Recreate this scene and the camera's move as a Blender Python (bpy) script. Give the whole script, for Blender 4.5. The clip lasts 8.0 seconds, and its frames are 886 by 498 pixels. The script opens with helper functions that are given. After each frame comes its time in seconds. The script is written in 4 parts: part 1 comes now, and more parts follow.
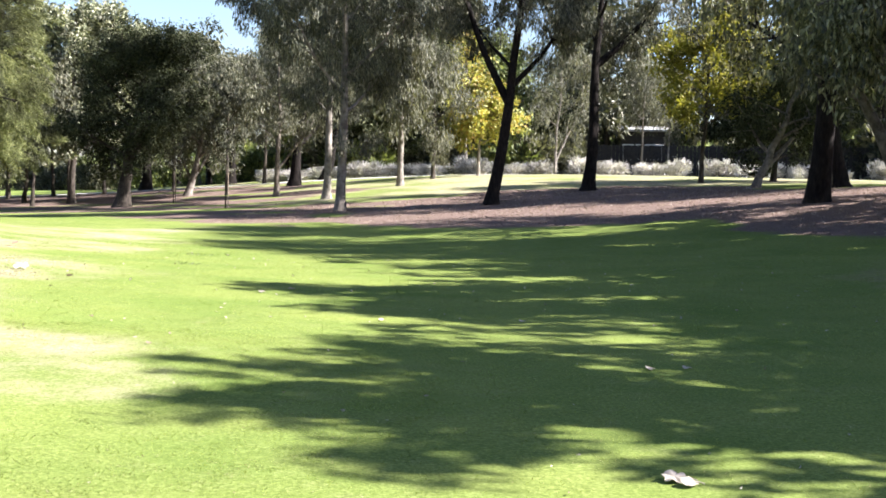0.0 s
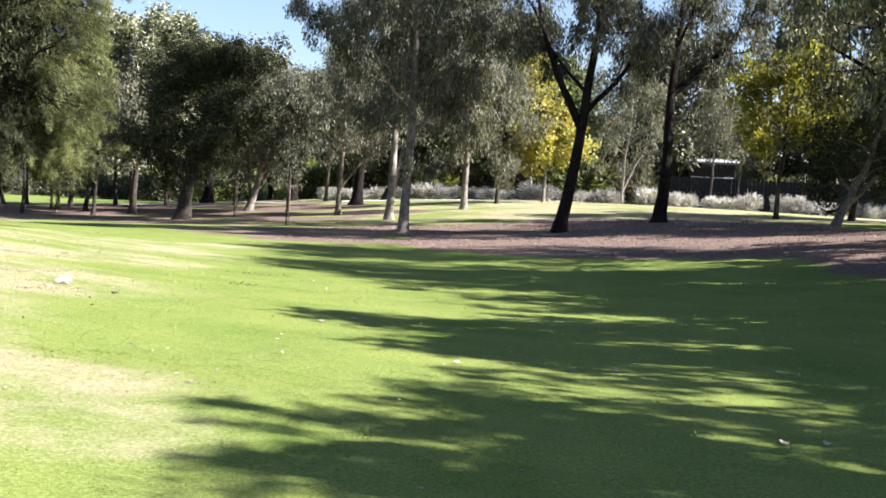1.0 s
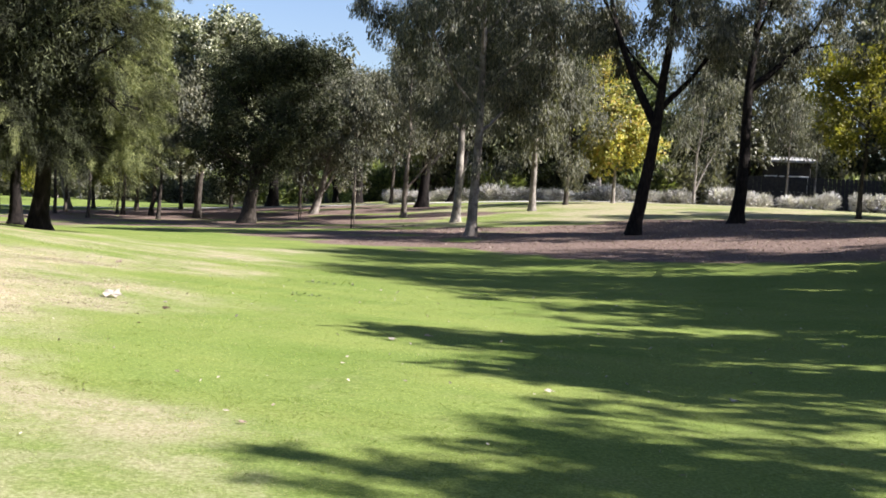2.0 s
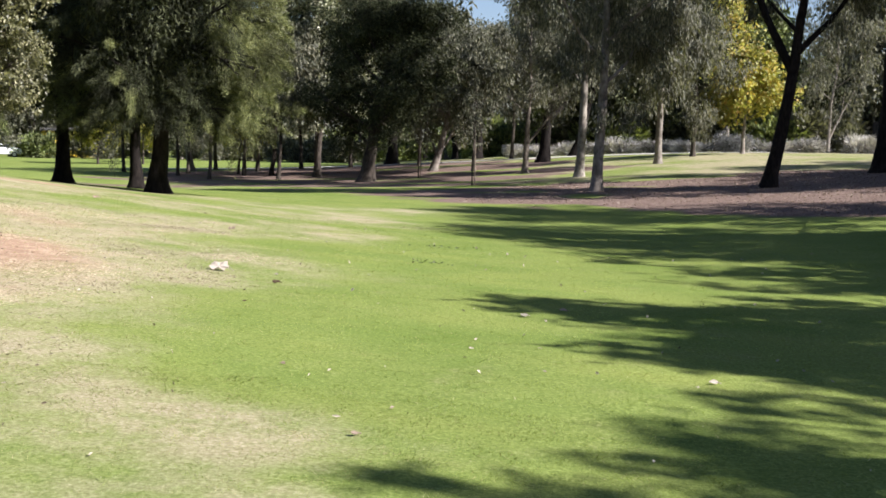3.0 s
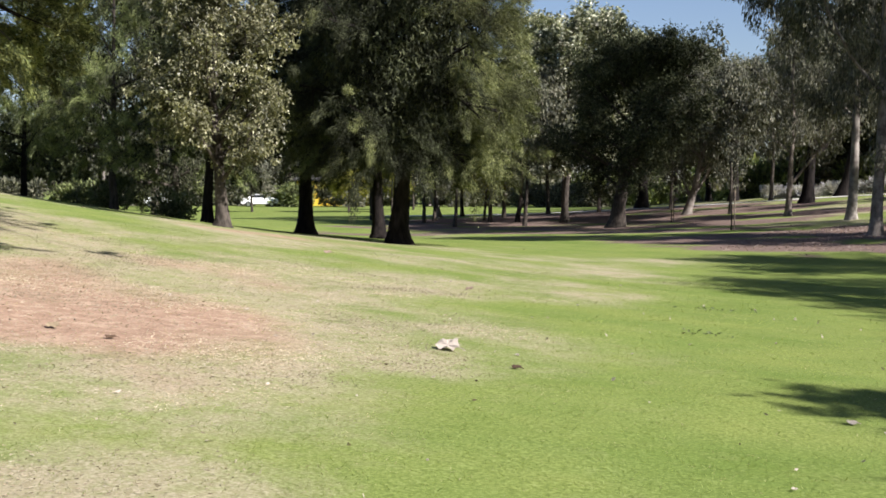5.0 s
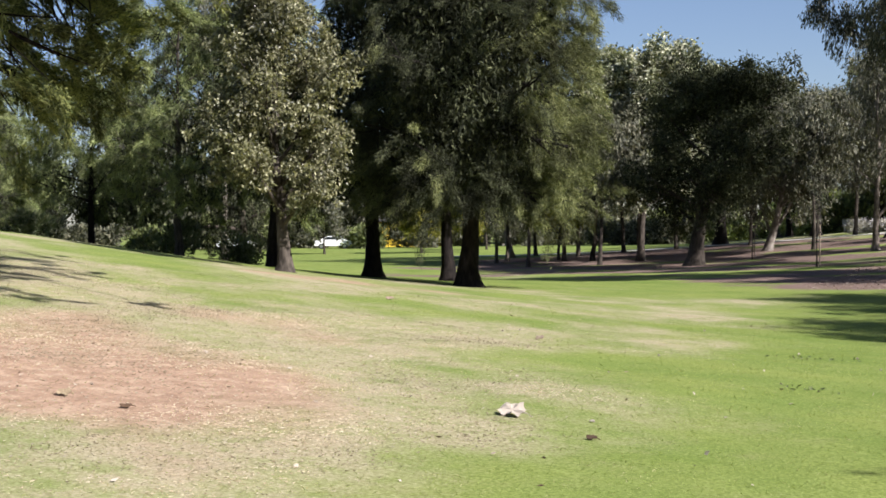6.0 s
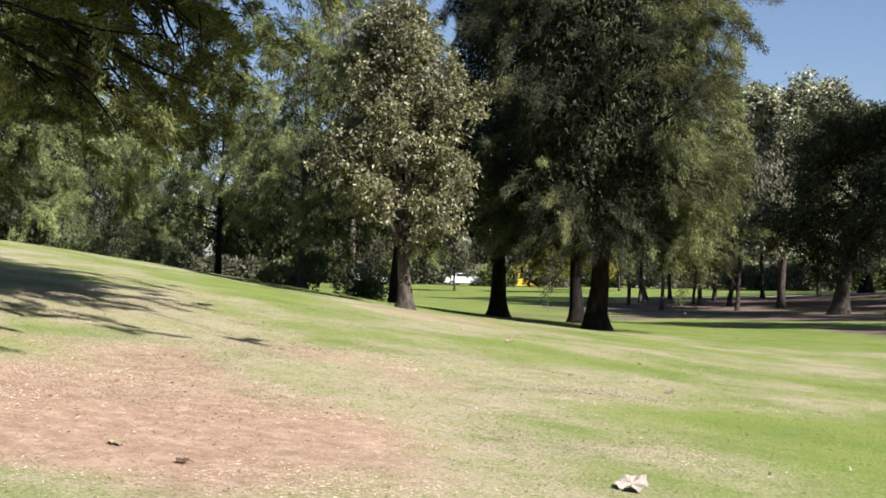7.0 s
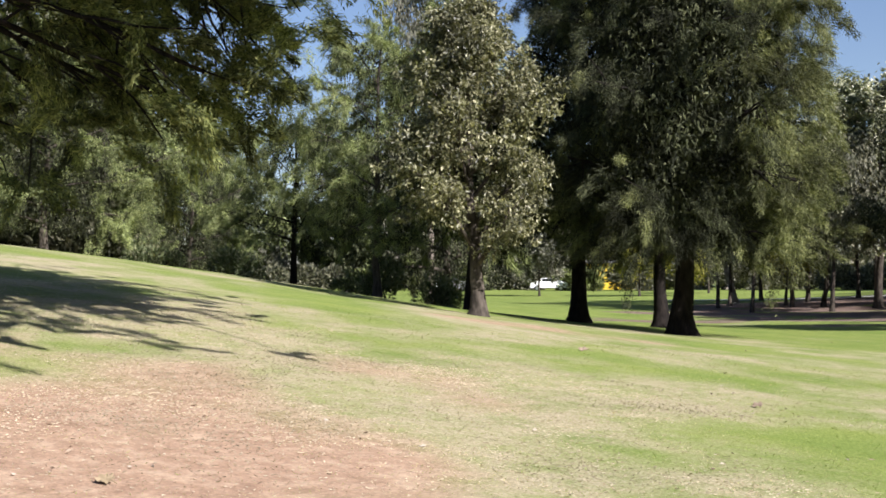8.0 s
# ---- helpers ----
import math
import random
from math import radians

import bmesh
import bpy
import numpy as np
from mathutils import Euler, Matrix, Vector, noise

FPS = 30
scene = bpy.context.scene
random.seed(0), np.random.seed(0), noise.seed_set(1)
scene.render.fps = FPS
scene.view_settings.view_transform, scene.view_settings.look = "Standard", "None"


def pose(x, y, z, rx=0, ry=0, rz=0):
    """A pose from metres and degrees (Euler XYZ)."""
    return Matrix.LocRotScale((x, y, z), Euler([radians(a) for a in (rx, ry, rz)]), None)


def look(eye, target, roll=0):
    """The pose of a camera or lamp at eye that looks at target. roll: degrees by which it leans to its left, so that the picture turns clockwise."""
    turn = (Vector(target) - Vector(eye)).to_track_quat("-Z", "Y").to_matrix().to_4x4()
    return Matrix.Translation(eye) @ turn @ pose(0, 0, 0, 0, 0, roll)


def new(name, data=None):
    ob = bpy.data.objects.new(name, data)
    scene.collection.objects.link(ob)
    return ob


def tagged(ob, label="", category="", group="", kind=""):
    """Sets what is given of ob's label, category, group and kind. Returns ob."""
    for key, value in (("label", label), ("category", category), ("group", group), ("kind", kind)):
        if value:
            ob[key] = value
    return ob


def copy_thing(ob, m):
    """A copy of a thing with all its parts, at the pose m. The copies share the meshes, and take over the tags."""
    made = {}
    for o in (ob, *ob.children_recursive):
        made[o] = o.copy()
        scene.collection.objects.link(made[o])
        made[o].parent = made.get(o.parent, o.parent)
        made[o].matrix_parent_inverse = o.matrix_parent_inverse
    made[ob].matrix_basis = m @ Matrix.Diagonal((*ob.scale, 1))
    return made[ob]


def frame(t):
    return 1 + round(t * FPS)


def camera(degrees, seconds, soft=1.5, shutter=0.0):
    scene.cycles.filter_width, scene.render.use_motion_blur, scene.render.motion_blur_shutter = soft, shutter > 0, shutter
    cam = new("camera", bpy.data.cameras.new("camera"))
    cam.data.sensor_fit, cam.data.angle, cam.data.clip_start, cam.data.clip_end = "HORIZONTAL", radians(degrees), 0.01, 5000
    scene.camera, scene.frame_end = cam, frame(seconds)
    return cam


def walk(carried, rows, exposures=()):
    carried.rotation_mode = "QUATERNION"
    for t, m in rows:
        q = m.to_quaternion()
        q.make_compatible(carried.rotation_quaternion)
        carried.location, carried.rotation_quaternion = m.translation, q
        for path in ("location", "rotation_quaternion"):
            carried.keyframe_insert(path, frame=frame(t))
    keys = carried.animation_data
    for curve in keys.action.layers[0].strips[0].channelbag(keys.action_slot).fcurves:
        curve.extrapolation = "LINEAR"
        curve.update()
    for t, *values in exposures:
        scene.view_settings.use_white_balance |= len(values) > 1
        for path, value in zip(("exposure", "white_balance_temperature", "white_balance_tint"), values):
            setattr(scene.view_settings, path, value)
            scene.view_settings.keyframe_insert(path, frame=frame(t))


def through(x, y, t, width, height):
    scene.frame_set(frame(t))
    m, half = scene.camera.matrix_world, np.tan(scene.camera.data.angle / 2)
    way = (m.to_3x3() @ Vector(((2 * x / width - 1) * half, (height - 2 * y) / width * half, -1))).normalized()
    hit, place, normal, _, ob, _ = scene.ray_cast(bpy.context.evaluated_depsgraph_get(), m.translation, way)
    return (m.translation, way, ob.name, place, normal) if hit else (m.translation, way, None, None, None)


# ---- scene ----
# The walk: seconds, eye in metres, then yaw, pitch and roll in degrees.
cam = camera(40.0, 8.0, soft=1.7)
ROWS = [
    (0, 0.000, 0.000, 1.500, -0.00, -3.14, 0.86),
    (0.5, -0.155, 0.717, 1.500, -0.48, -3.88, -0.09),
    (1, -0.277, 1.456, 1.498, 2.73, -2.12, 3.19),
    (1.2, -0.332, 1.733, 1.492, 3.02, -1.83, 2.52),
    (2.3, -0.611, 3.208, 1.536, 6.76, -2.72, 2.42),
    (2.5, -0.672, 3.466, 1.544, 6.98, -4.13, 1.08),
    (3, -0.817, 4.106, 1.557, 11.34, -4.55, 1.58),
    (3.5, -1.002, 4.700, 1.555, 13.91, -3.52, 0.54),
    (4, -1.184, 5.305, 1.561, 18.33, -2.83, 1.22),
    (4.5, -1.395, 5.890, 1.572, 22.54, -2.27, 1.61),
    (4.7, -1.470, 6.127, 1.587, 22.87, -2.80, 0.92),
    (5.8, -1.908, 7.435, 1.639, 23.83, -1.95, -0.38),
    (6, -1.990, 7.677, 1.638, 26.51, -0.85, -0.40),
    (6.5, -2.211, 8.257, 1.628, 30.18, 0.18, 1.19),
    (7, -2.429, 8.842, 1.632, 32.77, 0.91, 1.15),
    (7.5, -2.615, 9.397, 1.618, 36.99, 1.08, 1.71),
    (8, -2.813, 9.955, 1.627, 36.86, 1.15, 0.07),
]
EXPOSURES = [(0.0, 2.22), (1.0, 1.98), (2.5, 1.46), (3.5, 1.24), (4.5, 1.14), (6.0, 1.14), (8.0, 1.2)]
walk(cam, [(t, pose(x, y, z, 90 + pitch, 0, yaw) @ pose(0, 0, 0, 0, 0, roll)) for t, x, y, z, yaw, pitch, roll in ROWS], EXPOSURES)

# ---- daylight ----
SUN_BEARING, SUN_HEIGHT = 98.0, 38.0  # clockwise from +y, and above the horizon
sky_world = bpy.data.worlds.new("sky")
sky_world.use_nodes = True
scene.world = sky_world
sky = sky_world.node_tree.nodes.new("ShaderNodeTexSky")
sky.sky_type = "NISHITA"
sky.sun_disc = False
sky.sun_elevation = radians(SUN_HEIGHT)
sky.sun_rotation = radians(SUN_BEARING)
sky.air_density, sky.dust_density, sky.ozone_density = 1.0, 0.7, 1.6
backing = sky_world.node_tree.nodes["Background"]
backing.inputs["Strength"].default_value = 0.052
tint = sky_world.node_tree.nodes.new("ShaderNodeVectorMath")
tint.operation = "MULTIPLY"
tint.inputs[1].default_value = (0.98, 0.98, 1.12)
sky_world.node_tree.links.new(sky.outputs["Color"], tint.inputs[0])
sky_world.node_tree.links.new(tint.outputs[0], backing.inputs["Color"])

sun_lamp = bpy.data.lights.new("sun", "SUN")
sun_lamp.energy, sun_lamp.angle, sun_lamp.color = 5.0, radians(0.53), (1.0, 0.955, 0.95)
sun = new("sun", sun_lamp)
flat = math.cos(radians(SUN_HEIGHT))
sun_at = Vector((math.sin(radians(SUN_BEARING)) * flat, math.cos(radians(SUN_BEARING)) * flat, math.sin(radians(SUN_HEIGHT))))
sun.matrix_world = look(sun_at * 60, (0, 0, 0))


# ---- materials ----
def material(name):
    m = bpy.data.materials.new(name)
    m.use_nodes = True
    tree = m.node_tree
    return m, tree, tree.nodes["Principled BSDF"]


def node(tree, kind, **values):
    n = tree.nodes.new(kind)
    for key, value in values.items():
        n.inputs[key].default_value = value
    return n


def ramp(tree, source, stops):
    r = tree.nodes.new("ShaderNodeValToRGB")
    while len(r.color_ramp.elements) < len(stops):
        r.color_ramp.elements.new(0.5)
    for e, (at, c) in zip(r.color_ramp.elements, stops):
        e.position, e.color = at, (*c, 1)
    tree.links.new(source, r.inputs["Fac"])
    return r.outputs["Color"]


def blend(tree, fac, a, b, how="MIX"):
    m = tree.nodes.new("ShaderNodeMix")
    m.data_type, m.blend_type = "RGBA", how
    for key, value in ((0, fac), (6, a), (7, b)):
        if isinstance(value, (int, float)):
            m.inputs[key].default_value = value
        elif isinstance(value, tuple):
            m.inputs[key].default_value = (*value, 1)
        else:
            tree.links.new(value, m.inputs[key])
    return m.outputs[2]


def noisy(tree, scale, detail=4.0, rough=0.6, stretch=(1, 1, 1)):
    co = tree.nodes.new("ShaderNodeNewGeometry")
    mapping = tree.nodes.new("ShaderNodeMapping")
    mapping.inputs["Scale"].default_value = stretch
    tree.links.new(co.outputs["Position"], mapping.inputs["Vector"])
    n = node(tree, "ShaderNodeTexNoise", Scale=scale, Detail=detail, Roughness=rough)
    tree.links.new(mapping.outputs["Vector"], n.inputs["Vector"])
    return n.outputs["Fac"]


def bumped(tree, bsdf, height, strength, distance):
    b = node(tree, "ShaderNodeBump", Strength=strength, Distance=distance)
    tree.links.new(height, b.inputs["Height"])
    tree.links.new(b.outputs["Normal"], bsdf.inputs["Normal"])


def leaf_material(name, colours, rough=0.5, through=0.35, gloss=0.3, patchy=(0.62, 1.22)):
    """Leaves: each one its own shade, glossy on top, and letting some light through."""
    m, tree, bsdf = material(name)
    geo = tree.nodes.new("ShaderNodeNewGeometry")
    stops = [(i / max(1, len(colours) - 1), c) for i, c in enumerate(colours)]
    own = ramp(tree, geo.outputs["Random Per Island"], stops)
    # broad tone patches; the strong ones stand for lit clumps and shaded gaps
    patch = ramp(tree, noisy(tree, 0.9, 2.0), [(0.38, (patchy[0],) * 3), (0.62, (patchy[1],) * 3)])
    colour = blend(tree, 1.0, own, patch, "MULTIPLY")
    tree.links.new(colour, bsdf.inputs["Base Color"])
    bsdf.inputs["Roughness"].default_value = rough
    bsdf.inputs["Specular IOR Level"].default_value = gloss
    thin = tree.nodes.new("ShaderNodeBsdfTranslucent")
    tree.links.new(blend(tree, 1.0, colour, (1.25, 1.3, 0.6), "MULTIPLY"), thin.inputs["Color"])
    mix = node(tree, "ShaderNodeMixShader", Fac=through)
    tree.links.new(bsdf.outputs[0], mix.inputs[1])
    tree.links.new(thin.outputs[0], mix.inputs[2])
    tree.links.new(mix.outputs[0], tree.nodes["Material Output"].inputs["Surface"])
    return m


def bark_material(name, dark, light, scale=9.0, depth=0.02, smooth=False):
    m, tree, bsdf = material(name)
    grain = noisy(tree, scale, 6.0, 0.65, (1, 1, 0.35 if not smooth else 0.8))
    blot = noisy(tree, 1.6, 3.0, 0.5, (1, 1, 0.5))
    c = ramp(tree, grain, [(0.35, dark), (0.68, light)])
    c = blend(tree, 1.0, c, ramp(tree, blot, [(0.35, (0.65, 0.62, 0.6)), (0.65, (1.15, 1.12, 1.08))]), "MULTIPLY")
    tree.links.new(c, bsdf.inputs["Base Color"])
    bsdf.inputs["Roughness"].default_value = 0.75 if smooth else 0.92
    bsdf.inputs["Specular IOR Level"].default_value = 0.15
    bumped(tree, bsdf, grain, 0.9, depth)
    return m


def plain_material(name, dark, light, rough=0.7, scale=6.0, metal=0.0):
    m, tree, bsdf = material(name)
    n = noisy(tree, scale, 5.0)
    tree.links.new(ramp(tree, n, [(0.3, dark), (0.7, light)]), bsdf.inputs["Base Color"])
    bsdf.inputs["Roughness"].default_value = rough
    bsdf.inputs["Metallic"].default_value = metal
    bumped(tree, bsdf, n, 0.3, 0.01)
    return m


def ground_material():
    """Lawn, dry turf, bare red earth and bark mulch, shared out by the covers stored on the ground."""
    m, tree, bsdf = material("park_ground")
    fine, mid, wide = noisy(tree, 38, 5.0, 0.7), noisy(tree, 5.5, 5.0, 0.65), noisy(tree, 0.55, 4.0, 0.6)
    streak = noisy(tree, 1.3, 4.0, 0.6, (0.35, 1.0, 1.0))

    clods = noisy(tree, 1.7, 5.0, 0.7)
    ragged = blend(tree, 0.5, blend(tree, 0.45, mid, fine), clods)

    def cover(name):
        """The stored cover, broken up at its edges by tufts and crumbs."""
        a = tree.nodes.new("ShaderNodeAttribute")
        a.attribute_name = name
        lifted = tree.nodes.new("ShaderNodeMath")
        lifted.operation = "ADD"
        tree.links.new(a.outputs["Fac"], lifted.inputs[0])
        tree.links.new(ragged, lifted.inputs[1])
        cut = node(tree, "ShaderNodeMapRange", **{"From Min": 0.5, "From Max": 1.42})
        cut.interpolation_type = "SMOOTHSTEP"
        tree.links.new(lifted.outputs[0], cut.inputs["Value"])
        return cut.outputs["Result"]

    lawn = ramp(tree, fine, [(0.27, (0.084, 0.110, 0.027)), (0.5, (0.147, 0.190, 0.049)), (0.74, (0.24, 0.29, 0.094))])
    lawn = blend(tree, 1.0, lawn, ramp(tree, wide, [(0.3, (0.78, 0.86, 0.72)), (0.5, (1.0, 1.0, 1.0)), (0.72, (1.16, 1.1, 1.1))]), "MULTIPLY")
    lawn = blend(tree, 1.0, lawn, ramp(tree, streak, [(0.35, (0.93, 0.96, 0.92)), (0.65, (1.08, 1.04, 1.05))]), "MULTIPLY")
    dry = ramp(tree, fine, [(0.25, (0.205, 0.178, 0.105)), (0.5, (0.30, 0.262, 0.165)), (0.75, (0.46, 0.415, 0.30))])
    earth = ramp(tree, mid, [(0.25, (0.225, 0.148, 0.108)), (0.5, (0.32, 0.222, 0.163)), (0.75, (0.44, 0.338, 0.252))])
    earth = blend(tree, 1.0, earth, ramp(tree, fine, [(0.3, (0.7, 0.7, 0.7)), (0.75, (1.25, 1.2, 1.1))]), "MULTIPLY")
    chips = ramp(tree, fine, [(0.28, (0.055, 0.04, 0.034)), (0.5, (0.15, 0.108, 0.091)), (0.75, (0.32, 0.248, 0.212))])
    chips = blend(tree, 1.0, chips, ramp(tree, mid, [(0.3, (0.75, 0.72, 0.7)), (0.7, (1.2, 1.2, 1.2))]), "MULTIPLY")
    tufts = ramp(tree, blend(tree, 0.4, clods, mid), [(0.38, (0.6, 0.6, 0.6)), (0.54, (0, 0, 0))])
    dry = blend(tree, tufts, dry, lawn)
    c = blend(tree, cover("dry"), lawn, dry)
    c = blend(tree, cover("earth"), c, earth)
    c = blend(tree, cover("mulch"), c, chips)
    tree.links.new(c, bsdf.inputs["Base Color"])
    bsdf.inputs["Roughness"].default_value = 0.95
    bsdf.inputs["Specular IOR Level"].default_value = 0.04
    bumped(tree, bsdf, fine, 0.45, 0.02)
    return m


GROUND = ground_material()
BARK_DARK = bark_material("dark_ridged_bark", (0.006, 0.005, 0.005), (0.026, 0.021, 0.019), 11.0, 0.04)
BARK_BROWN = bark_material("brown_bark", (0.028, 0.024, 0.020), (0.105, 0.09, 0.077), 10.0, 0.03)
BARK_PALE = bark_material("pale_smooth_bark", (0.12, 0.105, 0.092), (0.33, 0.305, 0.275), 5.0, 0.008, True)
BARK_GREY = bark_material("grey_mottled_bark", (0.08, 0.068, 0.058), (0.27, 0.24, 0.21), 7.0, 0.015, True)
LEAF_GUM = leaf_material("gum_leaves", [(0.041, 0.044, 0.030), (0.074, 0.078, 0.052), (0.130, 0.130, 0.086), (0.240, 0.228, 0.162)], 0.45, 0.15, 0.2)
LEAF_GREYGUM = leaf_material("grey_gum_leaves", [(0.079, 0.081, 0.062), (0.121, 0.121, 0.091), (0.171, 0.169, 0.130), (0.248, 0.239, 0.185)], 0.5, 0.3, 0.2)
LEAF_DARK = leaf_material("dark_dense_leaves", [(0.023, 0.026, 0.015), (0.038, 0.044, 0.023), (0.060, 0.067, 0.034), (0.103, 0.110, 0.061)], 0.7, 0.12, 0.06)
# pale blossom, its share raised to colour in sunlit clumps as well
LEAF_BLOSSOM = leaf_material("blossom_tipped_leaves", [(0.06, 0.072, 0.044), (0.135, 0.148, 0.088), (0.27, 0.275, 0.175), (0.68, 0.66, 0.52)], 0.5, 0.25, 0.3, (0.45, 1.35))
LEAF_SHEOAK = leaf_material("sheoak_needles", [(0.055, 0.072, 0.031), (0.118, 0.142, 0.052), (0.192, 0.222, 0.084), (0.300, 0.318, 0.150)], 0.6, 0.25, 0.3, (0.4, 1.45))
# dark she-oak needles, with the crown's own shade put into the colour
LEAF_OAK_SHADE = leaf_material("dark_shaded_sheoak_needles", [(0.018, 0.020, 0.013), (0.030, 0.034, 0.019), (0.053, 0.059, 0.030), (0.094, 0.100, 0.053)], 0.7, 0.08, 0.1, (0.3, 1.5))
# the same she-oak needles in a brighter tone, painted as sunlit
LEAF_OAK_LIT = leaf_material("sunlit_sheoak_needles", [(0.053, 0.060, 0.029), (0.094, 0.103, 0.046), (0.159, 0.170, 0.074), (0.241, 0.248, 0.115)], 0.65, 0.25, 0.15, (0.35, 1.5))
LEAF_PINE = leaf_material("pine_needles", [(0.05, 0.062, 0.030), (0.115, 0.135, 0.052), (0.215, 0.235, 0.088), (0.35, 0.36, 0.14)], 0.7, 0.3, 0.12, (0.3, 1.4))
LEAF_POPLAR = leaf_material("olive_small_leaves", [(0.050, 0.053, 0.029), (0.106, 0.106, 0.056), (0.185, 0.181, 0.096), (0.426, 0.403, 0.269)], 0.4, 0.3, 0.4, (0.55, 1.3))
LEAF_YELLOW = leaf_material("yellow_autumn_leaves", [(0.20, 0.22, 0.06), (0.34, 0.33, 0.10), (0.46, 0.42, 0.15), (0.42, 0.28, 0.08)], 0.5, 0.4)
LEAF_LIME = leaf_material("yellow_green_leaves", [(0.11, 0.12, 0.024), (0.18, 0.18, 0.036), (0.27, 0.25, 0.05), (0.34, 0.30, 0.08)], 0.5, 0.45)
LEAF_SHRUB = leaf_material("pale_shrub_leaves", [(0.28, 0.265, 0.275), (0.44, 0.42, 0.44), (0.60, 0.57, 0.60), (0.74, 0.71, 0.73)], 0.7, 0.2)
LEAF_BUSH = leaf_material("light_green_bush_leaves", [(0.05, 0.07, 0.03), (0.09, 0.115, 0.05), (0.14, 0.16, 0.08), (0.24, 0.24, 0.15)], 0.5, 0.3)
BLADE = leaf_material("grass_blades", [(0.14, 0.182, 0.048), (0.175, 0.222, 0.062), (0.22, 0.272, 0.084), (0.31, 0.352, 0.14)], 0.8, 0.5, 0.06, (0.85, 1.12))
BLADE_DRY = leaf_material("dry_grass_blades", [(0.27, 0.225, 0.13), (0.36, 0.31, 0.19), (0.46, 0.41, 0.28), (0.25, 0.265, 0.11)], 0.8, 0.45, 0.06)
LITTER = leaf_material("fallen_leaf_brown", [(0.08, 0.05, 0.035), (0.17, 0.115, 0.08), (0.30, 0.23, 0.17), (0.44, 0.38, 0.31)], 0.7, 0.1)
STRAW = leaf_material("dead_straw", [(0.29, 0.225, 0.15), (0.36, 0.295, 0.20), (0.43, 0.37, 0.265), (0.50, 0.44, 0.33)], 0.85, 0.1)
PALE_LEAF = leaf_material("bleached_leaf", [(0.34, 0.29, 0.235), (0.42, 0.365, 0.305)], 0.7, 0.1, 0.3, (1.0, 1.05))
TAN_LEAF = leaf_material("tan_leaf", [(0.36, 0.27, 0.16), (0.46, 0.36, 0.23)], 0.7, 0.1)
DARK_LEAF = leaf_material("dark_curled_leaf", [(0.06, 0.035, 0.02), (0.10, 0.06, 0.035)], 0.7, 0.05)
CONCRETE = plain_material("concrete_path", (0.40, 0.38, 0.35), (0.56, 0.53, 0.49), 0.9, 3.0)
TIMBER_DARK = plain_material("dark_stained_timber", (0.014, 0.012, 0.011), (0.04, 0.034, 0.03), 0.85, 5.0)
ROOF_DARK = plain_material("dull_roof", (0.05, 0.05, 0.045), (0.09, 0.085, 0.08), 0.8, 2.0)
ROOF_PALE = plain_material("pale_metal_roof", (0.28, 0.275, 0.27), (0.36, 0.355, 0.35), 0.9, 2.0)
WALL_YELLOW = plain_material("yellow_painted_wall", (0.62, 0.42, 0.03), (0.72, 0.50, 0.05), 0.7, 1.0)
CAR_WHITE = plain_material("white_car_paint", (0.72, 0.72, 0.72), (0.80, 0.80, 0.80), 0.25, 1.0)
TYRE = plain_material("black_rubber", (0.012, 0.012, 0.012), (0.03, 0.03, 0.03), 0.85, 8.0)
RIM = plain_material("wheel_metal", (0.35, 0.35, 0.36), (0.5, 0.5, 0.5), 0.35, 8.0, 0.9)
GLASS_DARK = plain_material("tinted_glass", (0.015, 0.018, 0.02), (0.03, 0.034, 0.04), 0.08, 1.0)
STAKE = plain_material("weathered_stake", (0.16, 0.12, 0.09), (0.30, 0.24, 0.18), 0.9, 9.0)
BENCH = plain_material("pale_painted_timber", (0.6, 0.58, 0.55), (0.75, 0.73, 0.7), 0.6, 6.0)

# ---- the ground ----
# Broad rises and hollows: centre, spread and height in metres.
MOUNDS = [
    (-34, 26, 11, 1.455),
    (-22, 14, 9, 0.769),
    (-46, 48, 16, 0.623),
    (-10, 12, 6, 0.218),
    (-20, 38, 8, -0.064),
    (-40, 85, 24, -0.410),
    (-17, 66, 14, -0.476),
    (-80, 110, 34, -0.371),
    (0, 30, 12, -0.645),
    (8, 45, 12, 0.169),
    (22, 30, 14, 1.543),
    (6, 70, 14, 1.150),
    (-6, 90, 14, 0.580),
    (26, 85, 22, -0.039),
    (0, 112, 22, 1.732),
    (-30, 120, 26, -0.033),
    (0, 0, 12, -0.054),
    (-14, 24, 7, 0.250),
    (14, 12, 12, -0.081),
    (50, 60, 25, 1.863),
    (-50, 15, 18, 1.700),
    (50, 110, 25, 1.855),
    (-30, 50, 7, -0.60),
    (-17.5, 39, 4.5, -0.09),
]


def rise(x, y):
    """The height of the ground at x, y (numbers or arrays)."""
    z = 0.0
    for cx, cy, spread, height in MOUNDS:
        z = z + height * np.exp(-((x - cx) ** 2 + (y - cy) ** 2) / (2 * spread**2))
    return z + 0.012 * np.sin(x * 1.7 + 0.6 * y) * np.cos(y * 1.3 - 0.4 * x)


def ripple(x, y, size, seed=0.0):
    """Soft irregular values between 0 and 1, from crossed waves."""
    a = np.sin(x / size * 1.9 + 1.3 * np.sin(y / size * 1.1 + seed) + seed)
    b = np.sin(y / size * 2.3 + 1.7 * np.sin(x / size * 0.9 - seed) + 2.1 * seed)
    c = np.sin((x + y) / size * 3.1 + 1.1 * np.sin((x - y) / size * 1.7) + 0.7 * seed)
    return 0.5 + (a + b + 0.7 * c) / 5.4


